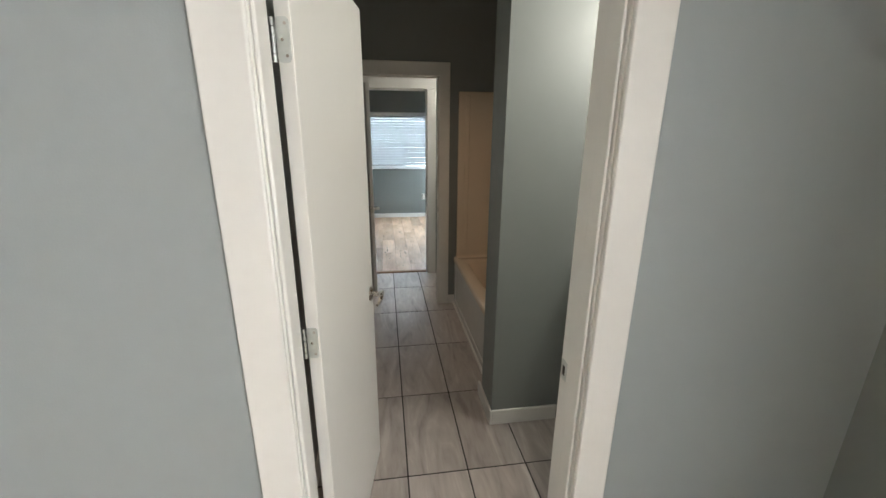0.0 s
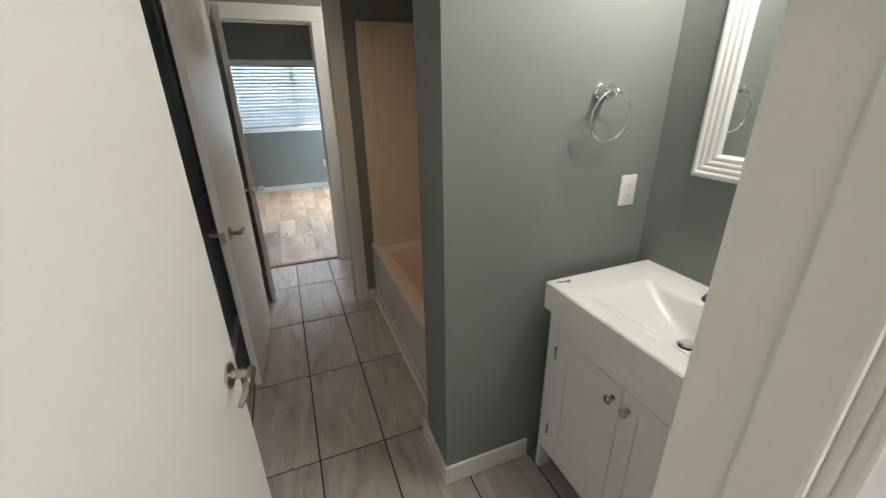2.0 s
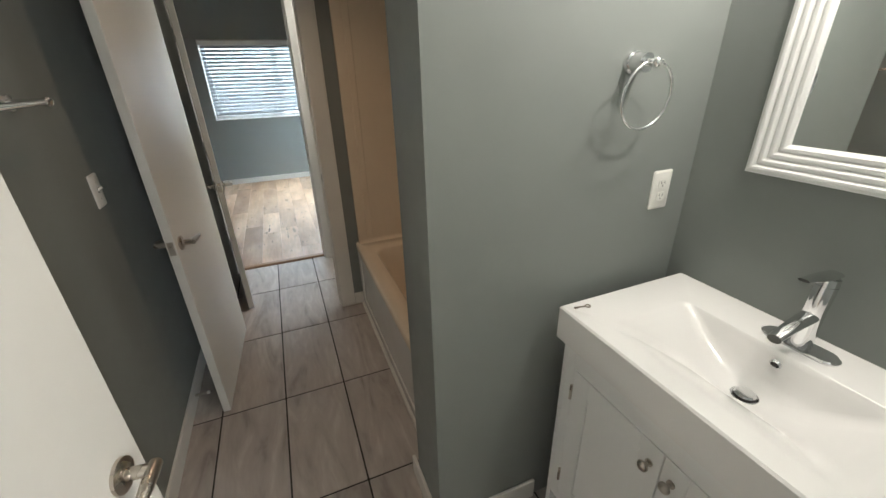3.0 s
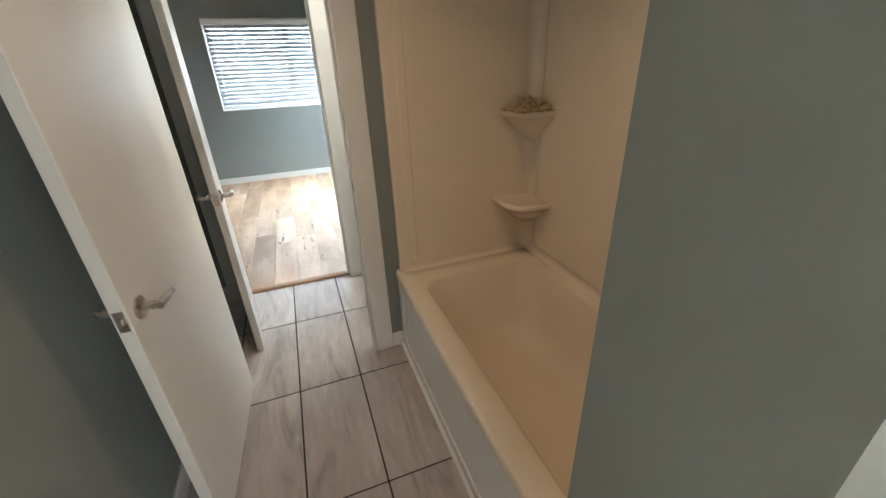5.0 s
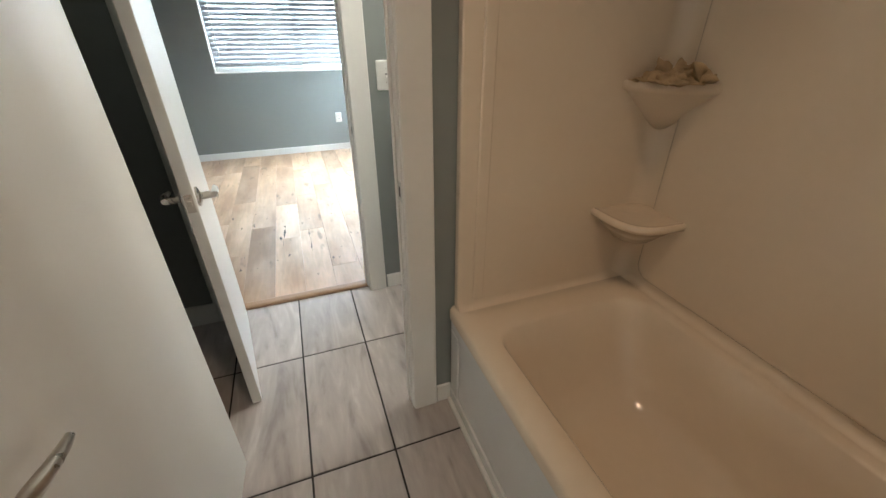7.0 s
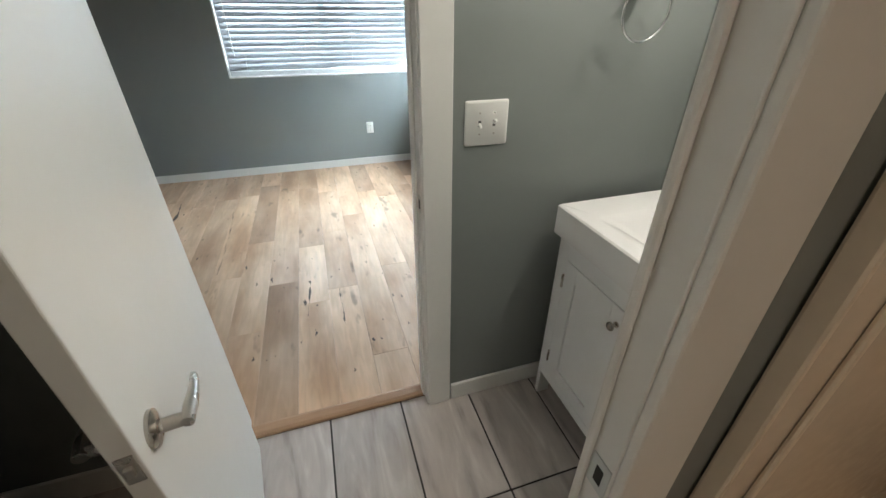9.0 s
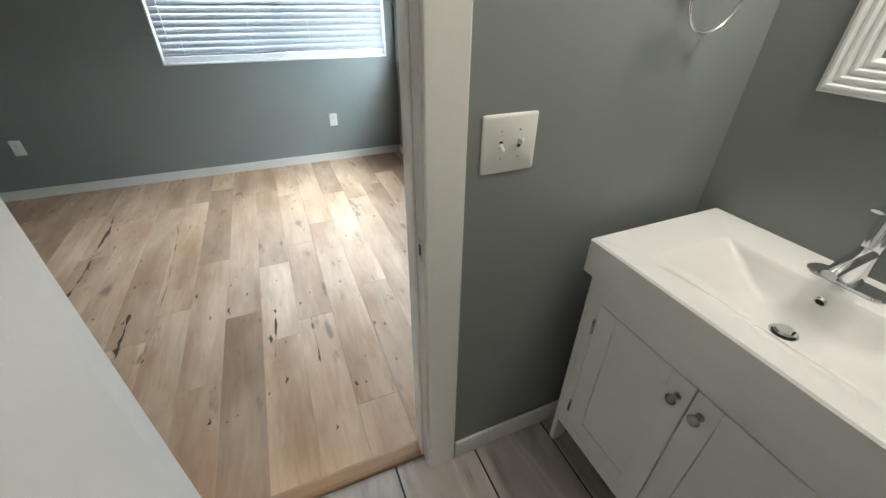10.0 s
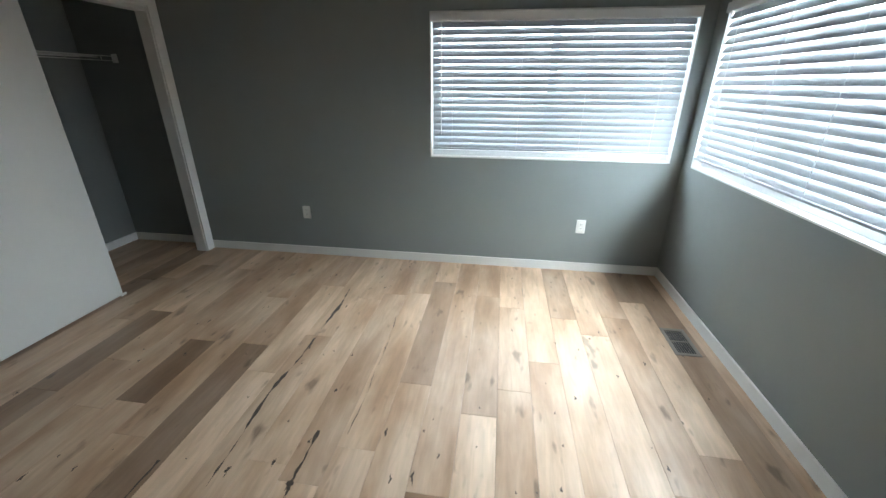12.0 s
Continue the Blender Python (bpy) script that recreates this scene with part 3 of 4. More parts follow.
DUP = [(0, "duplex")]
plate("outlet", facing(1.321, 1.82, 1.189, "-y"), 0.073, 0.117, DUP, "white duplex outlet on the grey-green wall", "outlet")
plate("outlet", facing(-1.643, 7.70, 0.42, "-y"), 0.073, 0.117, DUP, "white duplex outlet low on the bedroom wall", "outlet")
plate("outlet", facing(0.772, 7.70, 0.412, "-y"), 0.073, 0.117, DUP, "white duplex outlet low on the bedroom wall", "outlet")
plate("outlet", facing(XR, 5.275, 0.385, "-x"), 0.073, 0.117, DUP, "white duplex outlet low on the bedroom wall", "outlet")
plate("light_switch", facing(0.700, 4.41, 1.176, "-y"), 0.136, 0.130, [(-0.023, "toggle"), (0.023, "toggle")], "white double toggle switch beside the door", "light switch")
plate("light_switch", facing(-0.35, 2.765, 1.165, "+x"), 0.075, 0.120, [(0, "toggle")], "white single toggle switch behind the open door", "light switch")


# ---- vanities ----
def vanity(cy, m_top=0.905):
    """A white vanity with integral basin, its back at the right wall, centred at cy along the wall."""
    w = 0.762
    rt = tagged(root("vanity", pose(XR, cy, 0)), "white two-door bathroom vanity with ceramic basin top", "vanity", "vanities")
    h, x0 = w / 2, -0.485

    def top(bm):
        z = m_top
        lo = [rounded(x0, -0.002, -h, h, 0.004, z - 0.105, 5), rounded(x0, -0.002, -h, h, 0.004, z - 0.005, 5), rounded(x0 + 0.005, -0.002, -h + 0.005, h - 0.005, 0.004, z, 5),
              rounded(-0.432, -0.135, -0.262, 0.262, 0.03, z - 0.0005, 5), rounded(-0.418, -0.138, -0.250, 0.250, 0.03, z - 0.0035, 5), rounded(-0.385, -0.143, -0.222, 0.222, 0.033, z - 0.018, 5),
              rounded(-0.340, -0.150, -0.185, 0.185, 0.035, z - 0.045, 5), rounded(-0.296, -0.162, -0.140, 0.140, 0.04, z - 0.074, 5), rounded(-0.278, -0.178, -0.110, 0.110, 0.035, z - 0.088, 5), rounded(-0.268, -0.197, -0.07, 0.07, 0.03, z - 0.0955, 5)]
        loft(bm, lo, True, True)
    make("basin_top", top, CERAMIC, rt, smooth=True)
    xb = x0 + 0.022
    body = []
    for s in (-1, 1):
        ya, yb = sorted((s * (h - 0.018), s * (h - 0.038)))
        body += [(xb, -0.01, ya, yb, 0.10, 0.80), (xb, xb + 0.055, ya, yb, 0, 0.10), (-0.065, -0.01, ya, yb, 0, 0.10)]
        yc, yd = sorted((s * (h - 0.038), s * (h - 0.072)))
        body += [(xb, xb + 0.02, yc, yd, 0.135, 0.80)]
    body += [(xb, xb + 0.02, -h + 0.072, h - 0.072, 0.722, 0.80), (xb, xb + 0.02, -h + 0.072, h - 0.072, 0.135, 0.178), (xb + 0.02, -0.012, -h + 0.038, h - 0.038, 0.135, 0.15), (-0.02, -0.012, -h + 0.038, h - 0.038, 0.15, 0.80)]
    boxes("carcass", body, WHITE, rt, 0.002)
    # Added black board paints the shade of the open toe space.
    tagged(boxes("toe_shadow_board", [(xb + 0.09, xb + 0.10, -h + 0.04, h - 0.04, 0.0, 0.135)], DARK, rt), "black board standing in for shade under the vanity")
    for s in (-1, 1):
        ya, yb = sorted((s * 0.0015, s * (h - 0.0735)))
        st = 0.062
        d = boxes("cabinet_door", [(xb + 0.006, xb + 0.018, ya + 0.03, yb - 0.03, 0.21, 0.69),
                                   (xb - 0.001, xb + 0.019, ya, ya + st, 0.18, 0.7195), (xb - 0.001, xb + 0.019, yb - st, yb, 0.18, 0.7195),
                                   (xb - 0.001, xb + 0.019, ya + st, yb - st, 0.18, 0.18 + st), (xb - 0.001, xb + 0.019, ya + st, yb - st, 0.7195 - st, 0.7195)], WHITE, rt, 0.0022)

        def knob(bm, s=s):
            c = Vector((xb - 0.001, s * 0.030, 0.662))
            tube(bm, c, c + Vector((-0.004, 0, 0)), 0.010, 14)
            tube(bm, c, c + Vector((-0.018, 0, 0)), 0.0055, 12)
            ball(bm, c + Vector((-0.023, 0, 0)), 0.0145, 0.62)
        make("knob", knob, NICKEL, rt, smooth=True)

        for z in (0.635, 0.265):
            make("cabinet_hinge", lambda bm, s=s, z=z: tube(bm, (xb - 0.004, s * (h - 0.0725), z - 0.027), (xb - 0.004, s * (h - 0.0725), z + 0.027), 0.0045, 10), NICKEL, rt, smooth=True)
    # waste and overflow
    def waste(bm):
        tube(bm, (-0.2325, 0, m_top - 0.0975), (-0.2325, 0, m_top - 0.094), 0.031, 24, 0.028)
        tube(bm, (-0.2325, 0, m_top - 0.090), (-0.2325, 0, m_top - 0.086), 0.023, 24, 0.019)
    make("drain_stopper", waste, CHROME, rt, smooth=True)
    make("drain_gap", lambda bm: tube(bm, (-0.2325, 0, m_top - 0.0945), (-0.2325, 0, m_top - 0.0905), 0.0235, 24), DARK, rt)

    def over(bm):
        tube(bm, (-0.146, 0, m_top - 0.030), (-0.1515, 0, m_top - 0.033), 0.0125, 20, 0.0125)
    make("overflow_ring", over, CHROME, rt, smooth=True)
    make("overflow_hole", lambda bm: tube(bm, (-0.150, 0, m_top - 0.0325), (-0.1525, 0, m_top - 0.0338), 0.009, 20), DARK, rt)
    return rt


def faucet(cy):
    rt = tagged(root("basin_faucet", pose(1.362, cy, 0.905)), "chrome single-lever basin faucet on oval base plate", "faucet", "basin faucets")
    def base(bm):
        def oval(s, z):
            return [(x * s, y * s, z) for x, y, _ in rounded(-0.029, 0.029, -0.08, 0.08, 0.0285, 0, 7)]
        loft(bm, [oval(1, 0), oval(1, 0.004), oval(0.93, 0.008)], True, True)
    make("base_plate", base, CHROME, rt, smooth=True)

    def body(bm):
        pipe(bm, [(0.0, 0, 0.006), (0.0, 0, 0.05), (0.002, 0, 0.10), (0.006, 0, 0.145), (0.008, 0, 0.165)], [0.024, 0.022, 0.021, 0.022, 0.0215], 22)
    make("body", body, CHROME, rt, smooth=True)

    def spout(bm):
        pts = [(-0.005, 0, 0.088), (-0.05, 0, 0.080), (-0.095, 0, 0.068), (-0.122, 0, 0.058)]
        rings = []
        for (x, y, z), wy, hz in zip(pts, (0.019, 0.017, 0.0155, 0.0145), (0.017, 0.014, 0.011, 0.009)):
            rings.append([(x + math.sin(0.3) * hz * math.sin(a), y + wy * math.cos(a), z + hz * math.sin(a)) for a in [2 * math.pi * i / 18 for i in range(18)]])
        loft(bm, rings, True, True)
        tube(bm, (-0.108, 0, 0.056), (-0.110, 0, 0.046), 0.0095, 14)
    make("spout", spout, CHROME, rt, smooth=True)

    def lev(bm):
        tube(bm, (0.0085, 0, 0.166), (0.0095, 0, 0.184), 0.0215, 22, 0.020)
        rings = []
        for x, z, wy, hz in ((0.028, 0.190, 0.016, 0.006), (-0.01, 0.192, 0.019, 0.007), (-0.06, 0.197, 0.014, 0.005), (-0.098, 0.202, 0.011, 0.0035)):
            rings.append([(x, wy * math.cos(a), z + hz * math.sin(a)) for a in [2 * math.pi * i / 16 for i in range(16)]])
        loft(bm, rings, True, True)
    make("lever", lev, CHROME, rt, smooth=True)


def mirror(cy):
    w, z0, z1, f = 0.53, 1.268, 2.0, 0.078
    rt = tagged(root("mirror", pose(XR, cy, 0)), "rectangular mirror in white ribbed frame on the wall", "mirror", "mirrors")

    def frame_fill(bm):
        # ribbed profile: distance from the outer edge, height off the wall
        prof = [(0, 0.0), (0, 0.022), (0.004, 0.026)]
        for i in range(4):
            a = 0.006 + i * 0.0175
            b = 0.030 - i * 0.0035
            prof += [(a, b - 0.004), (a + 0.004, b), (a + 0.011, b), (a + 0.015, b - 0.005)]
        prof += [(f, 0.012), (f, 0.004)]
        loops = []
        for d, x in prof:
            loops.append([(-x - 0.001, -w / 2 + d, z0 + d), (-x - 0.001, w / 2 - d, z0 + d), (-x - 0.001, w / 2 - d, z1 - d), (-x - 0.001, -w / 2 + d, z1 - d)])
        loft(bm, loops)
    make("mirror_frame", frame_fill, WHITE, rt, bevel=0.0012, smooth=True)
    boxes("mirror_glass", [(-0.010, -0.005, -w / 2 + f - 0.004, w / 2 - f + 0.004, z0 + f - 0.004, z1 - f + 0.004)], MIRROR, rt)


def towel_ring(y):
    rt = tagged(root("towel_ring", pose(1.135, y, 1.535)), "polished chrome towel ring on the wall", "towel ring", "towel rings")

    def post(bm):
        tube(bm, (0, -0.0005, 0), (0, -0.008, 0), 0.029, 24, 0.027)
        tube(bm, (0, -0.008, 0), (0, -0.045, 0), 0.0235, 24, 0.022)
        tube(bm, (0, -0.045, 0), (0, -0.066, 0), 0.009, 14)
        ball(bm, (0.0, -0.070, 0), 0.0125)
        tube(bm, (-0.022, -0.066, 0.002), (0.022, -0.066, 0.002), 0.0065, 12)
    make("post", post, CHROME, rt, smooth=True)
    R = 0.077
    make("ring", lambda bm: pipe(bm, [(R * math.sin(a), -0.066 + 0.012 * (1 - math.cos(a)) * 0.5, -0.0745 + R * math.cos(a)) for a in [2 * math.pi * i / 48 for i in range(48)]], 0.0042, 10, True), CHROME, rt, smooth="all")


def vanity_light(cy):
    rt = tagged(root("vanity_light", pose(XR, cy, 2.14)), "chrome two-bulb wall light above the mirror", "wall light", "vanity lights")
    boxes("back_plate", [(-0.03, -0.001, -0.22, 0.22, -0.045, 0.045)], CHROME, rt, 0.006)
    for dy in (-0.13, 0.13):
        make("arm", lambda bm, dy=dy: tube(bm, (-0.03, dy, 0), (-0.09, dy, 0), 0.012, 12), CHROME, rt, smooth=True)


for cy, ry in ((1.392, 1.82), (3.974, 4.41)):
    vanity(cy)
    faucet(cy)
    mirror(cy)
    towel_ring(ry)
    vanity_light(cy)


def small_key():
    rt = tagged(root("key", pose(1.005, 1.740, 0.9055, 0, 0, -12)), "small dark metal key lying on the vanity", "key")

    def fill(bm):
        pipe(bm, [(0.020 + 0.007 * math.cos(a), 0.007 * math.sin(a), 0.0018) for a in [2 * math.pi * i / 20 for i in range(20)]], 0.0017, 8, True)
        box(bm, -0.022, 0.014, -0.0014, 0.0014, 0.0004, 0.0032)
        for x in (-0.021, -0.015):
            box(bm, x, x + 0.003, -0.006, -0.0013, 0.0006, 0.003)
    make("key_blank", fill, VENT, rt)


small_key()


def towel_bar():
    rt = tagged(root("towel_bar", pose(-0.35, 2.16, 1.48)), "polished chrome towel bar on the dark wall", "towel bar")
    for y in (-0.30, 0.30):
        def post(bm, y=y):
            tube(bm, (0.0005, y, 0), (0.009, y, 0), 0.024, 20, 0.021)
            tube(bm, (0.009, y, 0), (0.085, y, 0), 0.010, 14)
            ball(bm, (0.085, y, 0), 0.014)
        make("post", post, CHROME, rt, smooth=True)
    make("bar", lambda bm: tube(bm, (0.085, -0.30, 0), (0.085, 0.30, 0), 0.008, 14), CHROME, rt, smooth=True)


towel_bar()


def door_bumper():
    rt = tagged(root("door_stop_bumper", pose(-0.337, 2.90, 0.05)), "small spring door stop on the baseboard", "door stop")
    make("spring", lambda bm: [tube(bm, (0.002 + i * 0.006, 0, 0), (0.006 + i * 0.006, 0, 0), 0.007, 10) for i in range(9)], NICKEL, rt, smooth=True)
    make("tip", lambda bm: tube(bm, (0.055, 0, 0), (0.068, 0, 0), 0.009, 12), PLATE, rt, smooth=True)


door_bumper()


# ---- tub and surround ----
TY0, TY1, TX0, TX1, TZ = 2.053, 3.512, 0.652, 1.437, 0.478


def bathtub():
    rt = tagged(root("bathtub", pose(0, 0, 0)), "almond acrylic bathtub with white apron", "bathtub")

    def shell(bm):
        z = TZ
        r = lambda a, b, c, d, rad, zz: rounded(a, b, c, d, rad, zz, 7)
        loops = [r(TX0, TX1, TY0, TY1, 0.012, z - 0.045), r(TX0, TX1, TY0, TY1, 0.012, z - 0.010), r(TX0 + 0.008, TX1, TY0, TY1, 0.012, z),
                 r(TX0 + 0.088, TX1 - 0.085, TY0 + 0.09, TY1 - 0.165, 0.085, z), r(TX0 + 0.098, TX1 - 0.095, TY0 + 0.10, TY1 - 0.176, 0.085, z - 0.010),
                 r(TX0 + 0.130, TX1 - 0.115, TY0 + 0.13, TY1 - 0.21, 0.12, z - 0.12), r(TX0 + 0.145, TX1 - 0.135, TY0 + 0.15, TY1 - 0.28, 0.12, z - 0.28),
                 r(TX0 + 0.175, TX1 - 0.165, TY0 + 0.19, TY1 - 0.35, 0.11, z - 0.345), r(TX0 + 0.24, TX1 - 0.23, TY0 + 0.27, TY1 - 0.43, 0.06, z - 0.355)]
        loft(bm, loops, False, True)
    make("tub_shell", shell, TUBMAT, rt, smooth="all")
    x = TX0 + 0.016
    tagged(boxes("apron", [(x, x + 0.02, TY0 + 0.02, TY1 - 0.005, 0.0, TZ - 0.04), (x - 0.010, x, TY0 + 0.02, TY1 - 0.005, TZ - 0.10, TZ - 0.040), (x - 0.010, x, TY0 + 0.02, TY1 - 0.005, 0.0, 0.065),
                           (x - 0.010, x, TY1 - 0.075, TY1 - 0.005, 0.065, TZ - 0.10), (x - 0.010, x, TY0 + 0.02, TY0 + 0.09, 0.065, TZ - 0.10)], APRON, rt, 0.006), "glossy white apron panel")
    tagged(boxes("floor_trim", [(x - 0.026, x - 0.0105, TY0 + 0.05, TY1 - 0.014, 0.0, 0.022)], TRIM, rt, 0.006), "white quarter-round strip along the apron")
    make("overflow_cover", lambda bm: tube(bm, (1.05, TY0 + 0.118, 0.36), (1.05, TY0 + 0.140, 0.355), 0.036, 24, 0.034), CHROME, rt, smooth=True)
    make("tub_drain", lambda bm: tube(bm, (1.05, 2.42, TZ - 0.356), (1.05, 2.42, TZ - 0.351), 0.034, 24), CHROME, rt, smooth=True)


bathtub()


def surround():
    z0, z1 = TZ - 0.012, 1.945
    rt = tagged(root("tub_surround"), "glossy almond acrylic wall surround above the tub", "tub surround")
    t = 0.032
    xi, yi = TX1 - t, TY1 - t
    boxes("back_panel", [(xi, TX1, TY0, TY1, z0, z1)], TUBMAT, rt, 0.009)

    def raised_field(bm):
        # a soft-edged field with rounded corners, proud of the back panel
        loops = []
        for d, h in ((0.0, -0.002), (0.002, 0.003), (0.008, 0.008), (0.017, 0.011), (0.030, 0.012)):
            loops.append([(xi - h, y, z) for y, z, _ in rounded(2.395 + d, 3.41 - d, 0.515 + d, z1 - 0.06 - d, 0.06 - d, 0, 7)])
        loft(bm, loops, False, True)
    make("raised_field", raised_field, TUBMAT, rt, smooth="all")
    boxes("end_panel", [(0.672, xi - 0.001, yi, TY1, z0, z1), (0.728, 0.768, yi - 0.010, yi, z0 + 0.05, z1 - 0.03)], TUBMAT, rt, 0.0085)
    boxes("end_panel", [(0.672, xi - 0.001, TY0, TY0 + t, z0, z1), (0.80, xi - 0.001, TY0 + t, TY0 + t + 0.005, z0 + 0.045, z1 - 0.06)], TUBMAT, rt, 0.0085)

    def cove(bm):
        # concave fillets where the panels meet each other and the rim
        R, n = 0.055, 8
        prof = [(xi - R + R * math.sin(a), yi - R + R * math.cos(a)) for a in [math.pi / 2 * i / n for i in range(n + 1)]]
        prof = [(x, y) for x, y in prof] + [(xi + 0.004, yi + 0.004)]
        loft(bm, [[(x, y, TZ - 0.008) for x, y in prof], [(x, y, z1 - 0.01) for x, y in prof]], True, True)

    def ledge(bm):
        q = 0.026
        arc = [(q * (1 - math.sin(a)), q * (1 - math.cos(a))) for a in [math.pi / 2 * i / 6 for i in range(7)]] + [(-0.004, -0.006)]
        loft(bm, [[(xi - u, y, TZ - 0.001 + v) for u, v in arc] for y in (TY0 + t, yi)], True, True)
        loft(bm, [[(x, yi - u, TZ - 0.001 + v) for u, v in arc] for x in (0.675, xi)], True, True)
    make("corner_cove", cove, TUBMAT, rt, smooth=50)
    make("base_ledge", ledge, TUBMAT, rt, smooth=50)

    def corner_shelf(sx, sy, z, r, square, drop, foot):
        """A moulded corner shelf on the back panel with a tapering bracket; square sets how full its front corner is."""
        cx, cy = xi + 0.012, sy - sx * 0.012

        def fill(bm):
            def loop(rad, zz):
                pts = [(cx, cy, zz)]
                n = 18
                for i in range(n + 1):
                    a = math.pi / 2 * i / n
                    c, s_ = math.cos(a), math.sin(a)
                    q = rad / (max(c, 1e-6) ** square + max(s_, 1e-6) ** square) ** (1 / square)
                    pts.append((cx - q * c, cy + sx * q * s_, zz))
                return pts
            loft(bm, [loop(foot, z - drop), loop(foot + (r * 0.9 - foot) * 0.5, z - 0.030 - (drop - 0.03) * 0.5), loop(r * 0.90, z - 0.034), loop(r * 0.985, z - 0.027), loop(r * 1.01, z - 0.016),
                      loop(r * 1.0, z - 0.006), loop(r * 0.97, z), loop(r * 0.93, z - 0.002), loop(r * 0.88, z - 0.006)], True, True)
        return make("corner_shelf", fill, TUBMAT, rt, smooth=45)
    corner_shelf(-1, yi - 0.004, 0.80, 0.228, 4.2, 0.135, 0.10)
    corner_shelf(-1, yi - 0.004, 1.225, 0.204, 1.7, 0.165, 0.035)
    corner_shelf(1, TY0 + t + 0.004, 0.76, 0.20, 2.2, 0.14, 0.05)


surround()


def crumpled_cloth():
    rt = tagged(root("crumpled_washcloth", pose(1.315, 3.385, 1.219)), "crumpled beige washcloth on the corner shelf", "washcloth")

    def fill(bm):
        n = 44
        g = {}
        for i in range(n + 1):
            for j in range(n + 1):
                u, v = 2 * i / n - 1, 2 * j / n - 1
                p = Vector((u * 2.6, v * 2.6, 3.1))
                h = abs(noise.noise(p)) * 0.085 + abs(noise.noise(p * 2.3)) * 0.035 + noise.noise(p * 5.0) * 0.008
                e = max(0.0, 1 - max(abs(u), abs(v)) ** 3)
                dx, dy = noise.noise(p * 1.7 + Vector((9, 0, 0))) * 0.035, noise.noise(p * 1.7 + Vector((0, 9, 0))) * 0.035
                g[i, j] = bm.verts.new((u * 0.085 + dx * 1.4, v * 0.07 + dy * 1.3, 0.002 + h * (0.25 + 0.75 * e)))
        for i in range(n):
            for j in range(n):
                bm.faces.new((g[i, j], g[i + 1, j], g[i + 1, j + 1], g[i, j + 1]))
    ob = make("cloth", fill, CLOTH, rt, smooth="all")
    mod = ob.modifiers.new("thickness", "SOLIDIFY")
    mod.thickness = 0.0025


crumpled_cloth()


def tub_faucet():
    rt = tagged(root("tub_spout", pose(1.065, TY0 + 0.034, 0.55)), "chrome tub spout with diverter knob", "tub spout")
    make("spout", lambda bm: pipe(bm, [(0, 0.0, 0), (0, 0.05, 0.0), (0, 0.10, -0.003), (0, 0.135, -0.016), (0, 0.145, -0.035)], [0.029, 0.028, 0.027, 0.025, 0.022], 20), CHROME, rt, smooth=True)
    make("diverter", lambda bm: (tube(bm, (0, 0.115, 0.018), (0, 0.115, 0.045), 0.005, 10), tube(bm, (0, 0.115, 0.040), (0, 0.115, 0.054), 0.010, 14)), CHROME, rt, smooth=True)
    r2 = tagged(root("shower_valve", pose(1.065, TY0 + 0.034, 0.82)), "chrome single-lever shower valve", "shower valve")
    make("escutcheon", lambda bm: tube(bm, (0, 0, 0), (0, 0.010, 0), 0.075, 30, 0.066), CHROME, r2, smooth=True)
    make("valve_lever", lambda bm: (tube(bm, (0, 0.008, 0), (0, 0.075, 0), 0.024, 20, 0.021), pipe(bm, [(0, 0.062, -0.01), (0.03, 0.068, -0.03), (0.065, 0.075, -0.05)], [0.011, 0.010, 0.007], 12)), CHROME, r2, smooth=True)


tub_faucet()


def floor_vent():
    rt = tagged(root("floor_vent", pose(1.262, 6.730, 0.012)), "brown metal floor vent register set in planks", "floor vent")
    rows = [(-0.075, 0.075, -0.142, -0.118, 0, 0.005), (-0.075, 0.075, 0.118, 0.142, 0, 0.005), (-0.075, -0.052, -0.118, 0.118, 0, 0.005), (0.052, 0.075, -0.118, 0.118, 0, 0.005), (-0.052, 0.052, -0.006, 0.006, 0, 0.0045)]
    boxes("rim", rows, VENT, rt, 0.002)
    boxes("dark_duct", [(-0.052, 0.052, -0.118, 0.118, 0.0005, 0.0012)], DARK, rt)
    sl = []
    for i in range(7):
        x = -0.042 + i * 0.014
        sl += [(x - 0.001, x + 0.001, -0.118, -0.006, 0.001, 0.004), (x - 0.001, x + 0.001, 0.006, 0.118, 0.001, 0.004)]
    boxes("louvre", sl, VENT, rt)


floor_vent()


